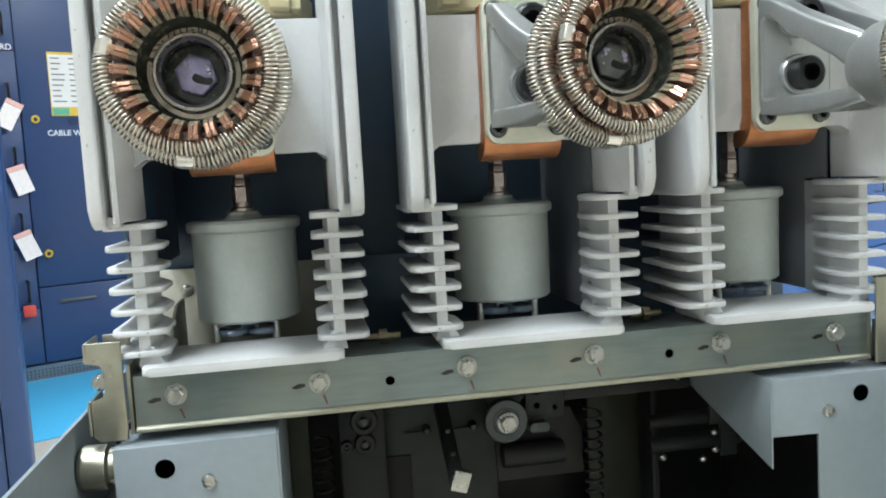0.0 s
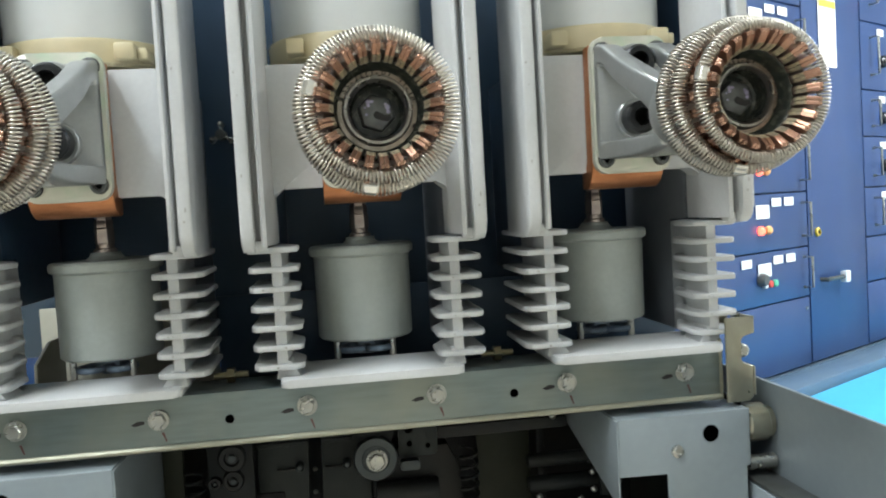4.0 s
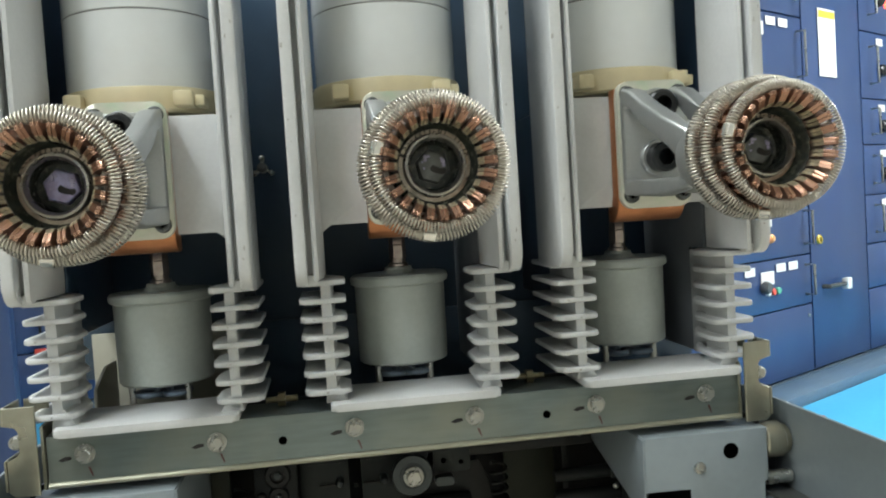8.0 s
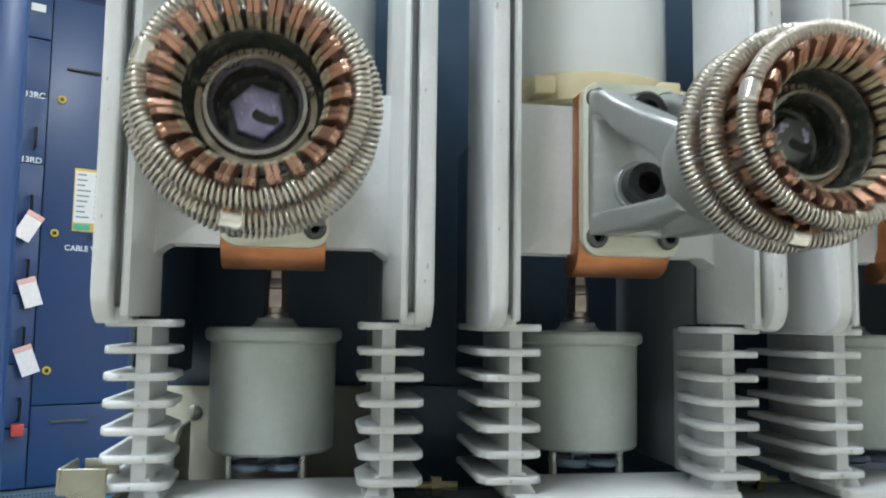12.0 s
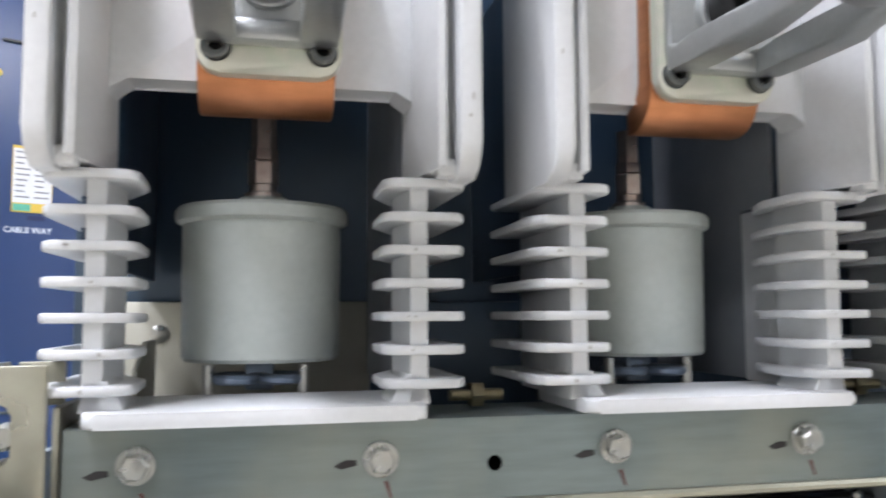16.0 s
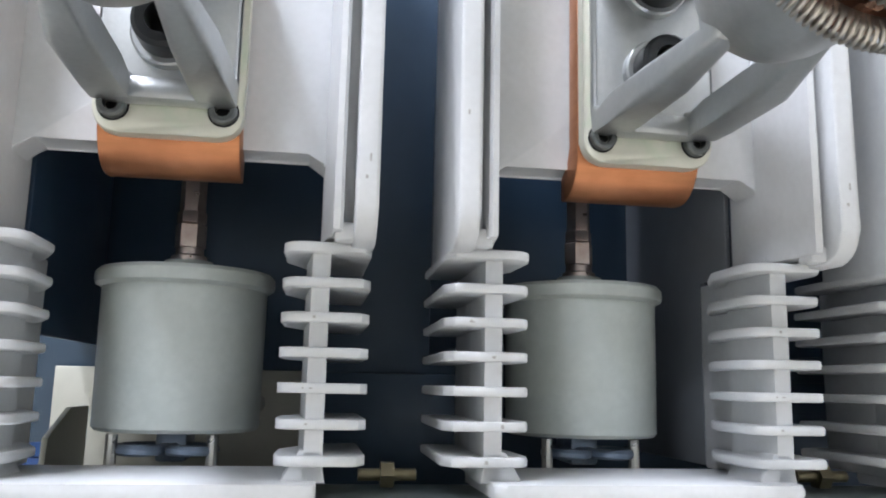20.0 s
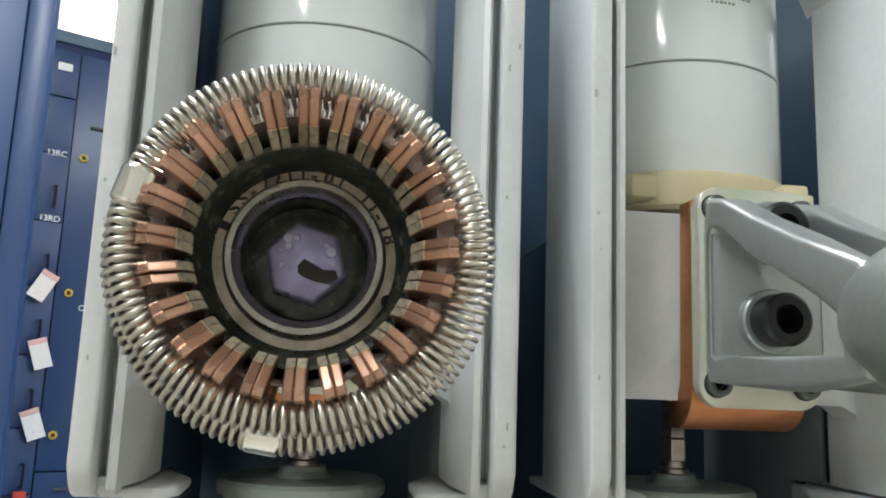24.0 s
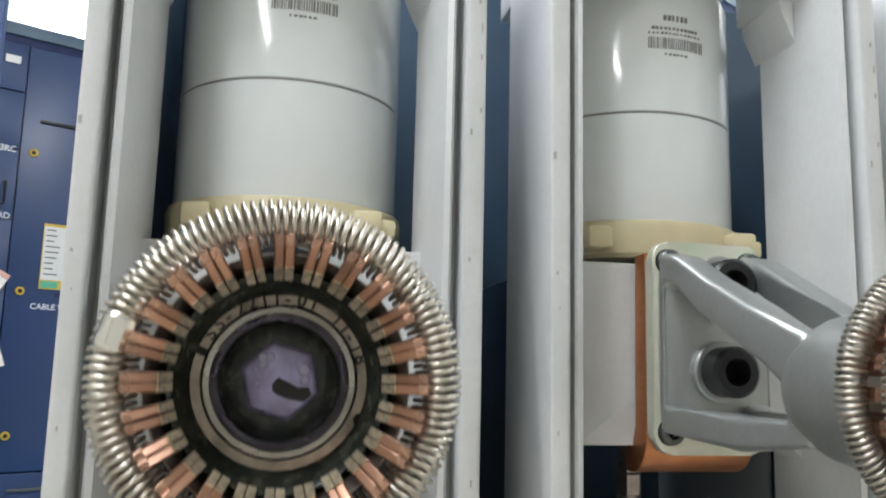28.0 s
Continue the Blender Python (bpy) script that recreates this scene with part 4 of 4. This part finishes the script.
            # outline lies in local (y, z); turn z outwards along x, and shift sideways within the pair
            m = Matrix.Rotation(-(base + jitter), 4, "Y") @ Matrix.Rotation(math.pi / 2, 4, "Y") @ Matrix.Translation((s * 0.00120, random.uniform(-0.0006, 0.0006), 0))
            f = part("finger", fm, None, tu, m=m)
            part("contact_land", lm, None, f)
    # garter springs with their joining sleeves
    for R, r, y, turns, ang in ((0.0364, 0.0033, -0.1952, 118, 164), (0.0409, 0.0042, -0.1770, 124, 261), (0.0412, 0.0043, -0.1570, 126, 80)):
        key = (R, r, turns)
        if key not in SPRINGS:
            SPRINGS[key] = torus_spring(R, r, 0.00066, turns)
        sp = part("garter_spring", SPRINGS[key], None, tu, m=pose(0, y, 0))
        bm = bm_new()
        lathe(bm, [(r + 0.0005, -0.0038), (r + 0.0008, -0.0034), (r + 0.0008, 0.0034), (r + 0.0005, 0.0038)], "z", n=20)
        part("sleeve", bm, M["clip"], sp, "bright joining sleeve", Matrix.Rotation(-radians(ang), 4, "Y") @ Matrix.Translation((R, 0, 0)))
    # the contact head as a whole, drawn a little forward on its arm
    head = Matrix.Translation((0, -0.194, 0)) @ Matrix.Scale(0.988, 4) @ Matrix.Translation((0, 0.190, 0))
    for ob in tu.children:
        if ob.name.split(".")[0] not in ("contact_arm", "web", "screw_boss", "clamping_screw"):
            ob.matrix_basis = head @ ob.matrix_basis
    return tu


SPRINGS = {}
pole = build_pole()
tulip = build_tulip()
TUL_LEAN = {-1: -0.0004, 0: 0.0012, 1: 0.0}   # the arms stand a little off their poles' middle
tulip.location.x += TUL_LEAN[0]


def grey_bolt(tu):
    """Two of the contacts have a dull grey bolt in place of the violet one."""
    for ob in tu.children:
        if ob.name.startswith("centre_bolt"):
            ob.data = ob.data.copy()
            ob.data.materials[0] = M["dullbolt"]
            tagged(ob, "dull grey greasy hexagon bolt")


for k in (-1, 1):
    copy_thing(pole, Matrix.Translation((PX + k * PITCH, 0, 0)))
    other = copy_thing(tulip, Matrix.Translation((PX + TUL_X + TUL_LEAN[k] + k * PITCH, 0, TUL_Z)))
    grey_bolt(other if k > 0 else tulip)

# cross rail that carries the poles
rail = thing("cross_rail", (0, 0, 0), "galvanised steel cross rail with marked bolts", "rail")
bm = bm_new()
prism(bm, [(0.0, 0.5945), (0.0, 0.6325), (0.0025, 0.6332), (0.048, 0.6332), (0.048, 0.6302), (0.0030, 0.6302), (0.0030, 0.5975), (0.030, 0.5975), (0.030, 0.5945)], -0.2850, 0.2830, "x", 0.0006)
part("channel", bm, M["rail"], rail)
# Rolled edge is paler than the rail, its highlight put into the colour.
bm = bm_new()
sweep(bm, [(-0.2848, -0.0004, 0.5948), (0.2828, -0.0004, 0.5948)], 0.0024, 8)
part("rolled_edge", bm, M["railedge"], rail, "rolled lower edge, coloured paler for its highlight")
random.seed(2)
for i, x in enumerate((-0.2570, -0.1575, -0.0490, 0.0500, 0.1540, 0.2520)):
    hex_bolt(rail, x, 0.0, RAIL_Z + random.uniform(-0.0008, 0.0008), turn=random.uniform(0, 60))
    bm = bm_new()
    prism(bm, [(x - 0.0200, RAIL_Z - 0.0030), (x - 0.0150, RAIL_Z - 0.0006), (x - 0.0104, RAIL_Z - 0.0008), (x - 0.0102, RAIL_Z - 0.0030), (x - 0.0170, RAIL_Z - 0.0044)], -0.0004, -0.0001, "y")
    part("ink_mark", bm, M["marker"], rail)
    bm = bm_new()
    prism(bm, [(x + 0.0015, RAIL_Z - 0.0102), (x + 0.0032, RAIL_Z - 0.0102), (x + 0.0052, RAIL_Z - 0.0172), (x + 0.0042, RAIL_Z - 0.0172)], -0.0004, -0.0001, "y")
    part("ink_mark", bm, M["redmark"], rail)
for x in (-0.1065, 0.1110):
    part("hole", lathe(bm_new(), [(0.0034, -0.0004), (0.0002, -0.0004)], "y", n=20), M["hole"], rail, "", Matrix.Translation((x, 0, 0.6125)))

# end brackets of the rail
def end_bracket(s):
    """Folded plate with an upper and a lower lug, notched between them, and a rolled inner flange."""
    b = thing("end_bracket", (-0.004 if s > 0 else 0, 0, 0), "zinc-plated notched steel end bracket", "bracket", "end brackets")
    out = [(0.2895, 0.5900), (0.2895, 0.6590), (0.3125, 0.6590), (0.3130, 0.6450), (0.3040, 0.6440), (0.3015, 0.6400), (0.3015, 0.6240), (0.3045, 0.6200), (0.3120, 0.6190), (0.3120, 0.5940), (0.3080, 0.5900)]
    part("plate", prism(bm_new(), [(s * x, z) for x, z in out], -0.0060, -0.0035, "y", 0.0008), M["bracket"], b)
    for z0, z1 in ((0.6450, 0.6590), (0.5945, 0.6185)):
        bm = bm_new()
        lo, hi = sorted((s * 0.3125, s * 0.3148))
        box(bm, lo, hi, -0.0055, 0.030, z0, z1, 0.0010)
        part("lug", bm, M["bracket"], b)
    part("top_edge", box(bm_new(), s * 0.3000 - 0.0095, s * 0.3000 + 0.0095, 0.0285, 0.0310, 0.6400, 0.6588, 0.0006), M["bracket"], b)
    bm = bm_new()
    prism(bm, [(s * x, y) for x, y in ((0.2852, 0.040), (0.2852, 0.003), (0.2862, -0.001), (0.2885, -0.001), (0.2893, 0.003), (0.2893, 0.040))], 0.5920, 0.6420, "z", 0.0010)
    part("rolled_flange", bm, M["bracket"], b)
    part("stud", lathe(bm_new(), [(0.0055, 0), (0.0055, -0.006), (0.004, -0.0075), (0.0005, -0.0075)], "y", n=14), M["bolt"], b, "", Matrix.Translation((s * 0.3060, 0.004, 0.6310)))


end_bracket(-1)
end_bracket(1)

# folded sheet fascias under the rail
def fascia(s):
    f = thing("fascia_box", (0, 0, 0), "grey painted folded sheet fascia with a round hole", "panel", "lower fascias")
    lo, hi = sorted((s * 0.1900, s * 0.3000))
    bm = bm_new()
    if s > 0:
        out = [(0.1900, 0.5400), (0.1900, 0.5860), (0.3000, 0.5860), (0.3000, 0.5400), (0.2960, 0.5400), (0.2960, 0.30), (0.2300, 0.30), (0.2300, 0.5400)]
    else:
        out = [(-0.3000, 0.5300), (-0.3000, 0.5860), (-0.1900, 0.5860), (-0.1900, 0.30), (-0.2960, 0.30), (-0.2960, 0.5300)]
    prism(bm, out, -0.0120, -0.0100, "y", 0.0005)
    part("front", bm, M["fascia"], f)
    part("top", box(bm_new(), lo, hi, -0.0098, 0.17, 0.5842, 0.5860, 0.0006), M["fascia"], f)
    lo, hi = sorted((s * 0.1885, s * 0.1900 - s * 0.0001))
    bm = bm_new()
    prism(bm, [(-0.0122, 0.5150 if s > 0 else 0.30), (-0.0122, 0.5850), (0.17, 0.5850), (0.17, 0.5600 if s > 0 else 0.30)], lo, hi, "x", 0.0003)
    part("inner_flange", bm, M["fascia"], f)
    part("hole", lathe(bm_new(), [(0.0068, -0.0124), (0.0002, -0.0124)], "y", n=24), M["hole"], f, "", Matrix.Translation((s * 0.2665, 0, 0.5690)))
    part("rivet", lathe(bm_new(), [(0.0052, -0.0121), (0.0048, -0.0142), (0.0030, -0.0150), (0.0028, -0.0138), (0.0003, -0.0138)], "y", n=18), M["bolt"], f, "", Matrix.Translation((s * 0.2380, 0, 0.5570)))


fascia(-1)
fascia(1)

# truck sides with rollers
def truck_side(s):
    t = thing("truck_side", (0, 0, 0), "grey steel side plate of the breaker truck", "truck", "truck sides")
    lo, hi = sorted((s * 0.3260, s * 0.3290))
    part("plate", prism(bm_new(), [(-0.62, 0.5250), (0.20, 0.5250), (0.20, 0.6020), (-0.62, 0.6020)], lo, hi, "x", 0.0006), M["fascia"], t)
    lo, hi = sorted((s * 0.3020, s * 0.3258))
    part("track", box(bm_new(), lo, hi, -0.62, 0.20, 0.5250, 0.5280, 0.0006), M["iron"], t)
    lo, hi = sorted((s * 0.3005, s * 0.3250))
    roll = part("roller", lathe(bm_new(), [(0.0135, lo), (0.0158, lo + 0.003), (0.0158, hi - 0.006), (0.0128, hi - 0.004), (0.0128, hi)], "x", n=28), M["bracket"], t, "bare zinc-plated roller", Matrix.Translation((0, 0.004, 0.5700)))
    part("stud", lathe(bm_new(), [(0.006, lo), (0.006, hi - 0.002), (0.004, hi)], "x", n=16), M["bolt"], t, "", Matrix.Translation((0, -0.006, 0.5400)))
    lo, hi = sorted((s * 0.302, s * 0.330))
    part("skirt", box(bm_new(), lo, hi, -0.10, 0.42, 0.0, 0.5240, 0.003), M["fascia"], t)
    for y in (-0.05, 0.36):
        part("wheel", lathe(bm_new(), [(0.004, lo + 0.004), (0.058, lo + 0.004), (0.060, lo + 0.008), (0.060, hi - 0.008), (0.058, hi - 0.004), (0.004, hi - 0.004)], "x", n=28), M["dark"], t, "", Matrix.Translation((0, y, FLOOR_Z + 0.060)))


truck_side(-1)
truck_side(1)

# sheet-metal back of the breaker and its mechanism bay
back = thing("breaker_enclosure", (0, 0.0, 0), "dark sheet-metal enclosure behind the breaker poles", "enclosure")
part("rear_sheet", box(bm_new(), -0.325, 0.362, 0.200, 0.204, 0.640, 1.12, 0.001), M["back"], back)
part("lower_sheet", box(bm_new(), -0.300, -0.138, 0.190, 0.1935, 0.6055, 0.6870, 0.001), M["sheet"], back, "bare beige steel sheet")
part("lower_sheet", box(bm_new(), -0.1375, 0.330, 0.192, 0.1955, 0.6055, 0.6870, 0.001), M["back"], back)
# Bay sheets are added to close it off, near black for shade.
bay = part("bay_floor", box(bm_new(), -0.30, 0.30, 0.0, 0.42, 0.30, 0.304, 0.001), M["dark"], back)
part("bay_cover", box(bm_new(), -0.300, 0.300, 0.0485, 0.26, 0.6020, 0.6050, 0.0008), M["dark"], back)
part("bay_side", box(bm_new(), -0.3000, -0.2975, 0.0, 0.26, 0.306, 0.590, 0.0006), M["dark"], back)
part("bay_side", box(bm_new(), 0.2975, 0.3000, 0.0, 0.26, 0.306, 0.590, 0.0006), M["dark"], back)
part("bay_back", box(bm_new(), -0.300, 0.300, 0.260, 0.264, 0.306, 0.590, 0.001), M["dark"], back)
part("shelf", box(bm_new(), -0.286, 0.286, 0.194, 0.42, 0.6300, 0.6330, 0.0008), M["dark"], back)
for i, x in enumerate((-0.272, -0.182)):
    part("rivet", lathe(bm_new(), [(0.0062, 0.1898), (0.0058, 0.1875), (0.0030, 0.1865), (0.0004, 0.1865)], "y", n=18), M["bolt"], back, "", Matrix.Translation((x + (0.004 if i % 2 else 0), 0, 0.6665)))
# Side sheets are added to hide the cabinets beyond the pole openings.
part("side_sheet", box(bm_new(), 0.2925, 0.2945, 0.0510, 0.1995, 0.6400, 1.1200, 0.0005), M["back"], back)
part("side_sheet", box(bm_new(), -0.2910, -0.2890, 0.0510, 0.1995, 0.7050, 1.1200, 0.0005), M["back"], back)

# mechanism seen under the rail, its steel coloured dark for the shade there
mech = thing("drive_mechanism", (0, 0, 0), "oily steel drive mechanism below the rail, coloured dark for the bay's shade", "mechanism")
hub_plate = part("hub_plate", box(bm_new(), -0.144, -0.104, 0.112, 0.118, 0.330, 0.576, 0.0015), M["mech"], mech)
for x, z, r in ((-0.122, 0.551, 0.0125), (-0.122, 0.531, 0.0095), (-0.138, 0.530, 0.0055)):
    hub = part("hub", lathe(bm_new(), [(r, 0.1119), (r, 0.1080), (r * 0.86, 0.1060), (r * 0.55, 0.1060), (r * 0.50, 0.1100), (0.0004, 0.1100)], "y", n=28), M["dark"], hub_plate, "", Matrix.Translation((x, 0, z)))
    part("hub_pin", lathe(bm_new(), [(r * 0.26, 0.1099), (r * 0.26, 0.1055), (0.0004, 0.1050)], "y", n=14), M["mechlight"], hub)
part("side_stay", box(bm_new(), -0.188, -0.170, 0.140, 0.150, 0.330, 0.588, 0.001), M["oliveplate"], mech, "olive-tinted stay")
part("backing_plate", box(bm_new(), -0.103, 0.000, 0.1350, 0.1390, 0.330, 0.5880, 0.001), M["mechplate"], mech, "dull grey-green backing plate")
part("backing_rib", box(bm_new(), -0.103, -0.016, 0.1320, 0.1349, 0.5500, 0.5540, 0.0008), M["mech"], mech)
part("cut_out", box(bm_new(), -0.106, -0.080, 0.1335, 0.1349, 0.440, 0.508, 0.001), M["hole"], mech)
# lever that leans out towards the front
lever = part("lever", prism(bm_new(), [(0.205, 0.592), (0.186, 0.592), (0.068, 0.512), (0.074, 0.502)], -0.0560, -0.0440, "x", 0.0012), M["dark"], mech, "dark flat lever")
for y, z in ((0.105, 0.5338), (0.085, 0.5202)):
    part("lever_hole", lathe(bm_new(), [(0.0022, 0.0), (0.0022, -0.0016), (0.0003, -0.0016)], "y", n=12), M["bolt"], lever, "", pose(-0.050, y - 0.004, z + 0.0035, 35))
part("lever_block", box(bm_new(), -0.0075, 0.0075, -0.006, 0.004, -0.010, 0.008, 0.0015), M["bolt"], lever, "bright steel end block", pose(-0.0465, 0.070, 0.5050, 0, 18, 0))
for x, z in ((-0.065, 0.531), (-0.022, 0.530)):
    nip = part("grease_nipple", lathe(bm_new(), [(0.0040, 0.1349), (0.0040, 0.1270), (0.0022, 0.1240), (0.0004, 0.1235)], "y", n=14), M["mechlight"], mech, "", Matrix.Translation((x, 0, z)))
    part("pin", box(bm_new(), x - 0.020, x - 0.003, 0.1290, 0.1320, z - 0.0030, z - 0.0008, 0.0006), M["dark"], mech)
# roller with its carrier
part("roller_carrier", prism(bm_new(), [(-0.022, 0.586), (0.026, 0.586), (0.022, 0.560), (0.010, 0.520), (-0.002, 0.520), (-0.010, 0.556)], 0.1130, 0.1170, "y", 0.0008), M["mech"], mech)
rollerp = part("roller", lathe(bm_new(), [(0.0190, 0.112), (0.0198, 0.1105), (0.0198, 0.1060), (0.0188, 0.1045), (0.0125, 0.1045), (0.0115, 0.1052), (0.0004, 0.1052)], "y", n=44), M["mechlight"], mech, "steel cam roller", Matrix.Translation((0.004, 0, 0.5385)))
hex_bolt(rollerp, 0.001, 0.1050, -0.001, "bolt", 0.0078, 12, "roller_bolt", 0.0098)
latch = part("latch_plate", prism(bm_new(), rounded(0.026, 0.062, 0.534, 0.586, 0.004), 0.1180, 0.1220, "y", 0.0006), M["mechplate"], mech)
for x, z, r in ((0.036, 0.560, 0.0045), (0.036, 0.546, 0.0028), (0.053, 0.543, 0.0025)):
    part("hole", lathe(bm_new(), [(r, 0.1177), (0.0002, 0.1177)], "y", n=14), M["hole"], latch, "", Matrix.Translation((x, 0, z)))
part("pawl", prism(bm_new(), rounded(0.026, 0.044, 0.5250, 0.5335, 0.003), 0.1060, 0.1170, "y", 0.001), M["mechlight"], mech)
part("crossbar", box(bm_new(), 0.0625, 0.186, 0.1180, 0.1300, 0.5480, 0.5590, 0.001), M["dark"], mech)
# Near-black block put in for the shaded gap behind the roller.
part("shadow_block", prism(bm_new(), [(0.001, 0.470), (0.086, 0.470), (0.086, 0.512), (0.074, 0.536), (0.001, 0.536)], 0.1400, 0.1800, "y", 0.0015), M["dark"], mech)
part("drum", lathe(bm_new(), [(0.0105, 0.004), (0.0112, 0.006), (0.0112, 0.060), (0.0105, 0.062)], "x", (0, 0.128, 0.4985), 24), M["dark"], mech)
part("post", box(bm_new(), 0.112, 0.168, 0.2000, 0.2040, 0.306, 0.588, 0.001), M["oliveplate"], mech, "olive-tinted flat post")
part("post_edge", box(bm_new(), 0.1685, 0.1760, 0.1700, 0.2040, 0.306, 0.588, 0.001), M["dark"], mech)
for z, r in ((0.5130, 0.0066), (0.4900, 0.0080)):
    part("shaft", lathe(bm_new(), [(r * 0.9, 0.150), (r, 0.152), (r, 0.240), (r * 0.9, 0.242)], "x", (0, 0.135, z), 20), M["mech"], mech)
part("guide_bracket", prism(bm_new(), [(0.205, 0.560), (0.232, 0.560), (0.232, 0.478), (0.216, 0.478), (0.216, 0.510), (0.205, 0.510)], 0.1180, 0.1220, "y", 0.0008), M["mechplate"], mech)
# Small bright heads stand in for bright dots of grease.
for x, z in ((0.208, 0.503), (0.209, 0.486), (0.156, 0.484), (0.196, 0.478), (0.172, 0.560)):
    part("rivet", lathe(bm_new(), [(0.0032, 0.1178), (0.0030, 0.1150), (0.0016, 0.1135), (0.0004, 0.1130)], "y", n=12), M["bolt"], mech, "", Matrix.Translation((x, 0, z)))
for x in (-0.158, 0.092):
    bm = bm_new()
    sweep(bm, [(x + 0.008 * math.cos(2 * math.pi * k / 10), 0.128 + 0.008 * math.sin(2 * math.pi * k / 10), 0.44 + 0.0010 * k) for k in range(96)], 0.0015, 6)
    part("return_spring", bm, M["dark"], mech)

# hand knob on the back sheet between the first two poles
for x in (-0.1215,):
    kn = thing("star_knob", (x, 0.1985, 0.843), "small bright three-armed star knob on the back sheet", "knob")
    bm = bm_new()
    for k in range(3):
        a = radians(90 + 120 * k)
        box(bm, -0.0016, 0.0016, -0.010, -0.002, 0.0, 0.009, 0.0008, turn=Matrix.Rotation(a - math.pi / 2, 4, "Y"))
        lathe(bm, [(0.0027, -0.001), (0.0027, -0.011), (0.0016, -0.0122)], "y", (0.010 * math.cos(a), 0, 0.010 * math.sin(a)), 12)
    part("arms", bm, M["bolt"], kn)
    part("hub", lathe(bm_new(), [(0.005, 0.0), (0.005, -0.014), (0.0005, -0.0145)], "y", n=16), M["greyscrew"], kn)

# loose brass nuts and studs beside the feet
for x in (-0.106, 0.106):
    st = thing("clamp_stud", (x, 0.030, 0.6336), "brass-coloured threaded clamp stud lying on the rail shelf", "stud", "clamp studs")
    bm = bm_new()
    lathe(bm, [(0.0028, -0.014), (0.0028, 0.012)], "x", (0, 0, 0.006), 12)
    part("shank", bm, M["brass"], st)
    part("nut", lathe(bm_new(), [(0.0062, -0.004), (0.0062, 0.002)], "x", (0, 0, 0.006), 6), M["brass"], st)

# support blocks at the outer feet
for s in (-1,):
    gs = thing("gusset_bracket", (0, 0, 0), "beige sheet gusset beside the outer pole foot", "bracket", "gussets")
    lo, hi = sorted((s * 0.270, s * 0.273))
    part("plate", prism(bm_new(), [(0.085, 0.6052), (0.160, 0.6052), (0.160, 0.6640), (0.125, 0.6640), (0.090, 0.6500)], lo, hi, "x", 0.0006), M["sheet"], gs)
    lo, hi = sorted((s * 0.246, s * 0.2698))
    part("flange", box(bm_new(), lo, hi, 0.085, 0.160, 0.6052, 0.6085, 0.0008), M["sheet"], gs)

# floor tiles, cut along the walls
tile_mesh = None
TILE = 0.60
rt = Matrix.Rotation(radians(ROOM_TURN), 4, "Z")
for i in range(-12, 14):
    for j in range(-12, 14):
        p = rt @ Vector((i * TILE, j * TILE, FLOOR_Z))
        if not (RX0 - 0.40 < p.x < RX1 + 0.40 and RY0 - 0.40 < p.y < RY1 + 0.40):
            continue
        if RX0 + 0.42 < p.x < RX1 - 0.42 and RY0 + 0.42 < p.y < RY1 - 0.42:
            if tile_mesh is None:
                tile_mesh = mesh_of("tile", box(bm_new(), -0.298, 0.298, -0.298, 0.298, -0.0038, 0.0, 0.0012, 1), M["tile"])
            part("tile", tile_mesh, None, floor, m=Matrix.Translation(p) @ rt)
            continue
        bm = box(bm_new(), -0.298, 0.298, -0.298, 0.298, -0.0038, 0.0, 0, turn=Matrix.Translation(p) @ rt)
        for at, out in (((RX0, 0, 0), (-1, 0, 0)), ((RX1, 0, 0), (1, 0, 0)), ((0, RY0, 0), (0, -1, 0)), ((0, RY1, 0), (0, 1, 0))):
            bmesh.ops.bisect_plane(bm, geom=bm.verts[:] + bm.edges[:] + bm.faces[:], plane_co=at, plane_no=out, clear_outer=True)
        if bm.faces:
            part("tile", bm, M["tile"], floor)
        else:
            bm.free()
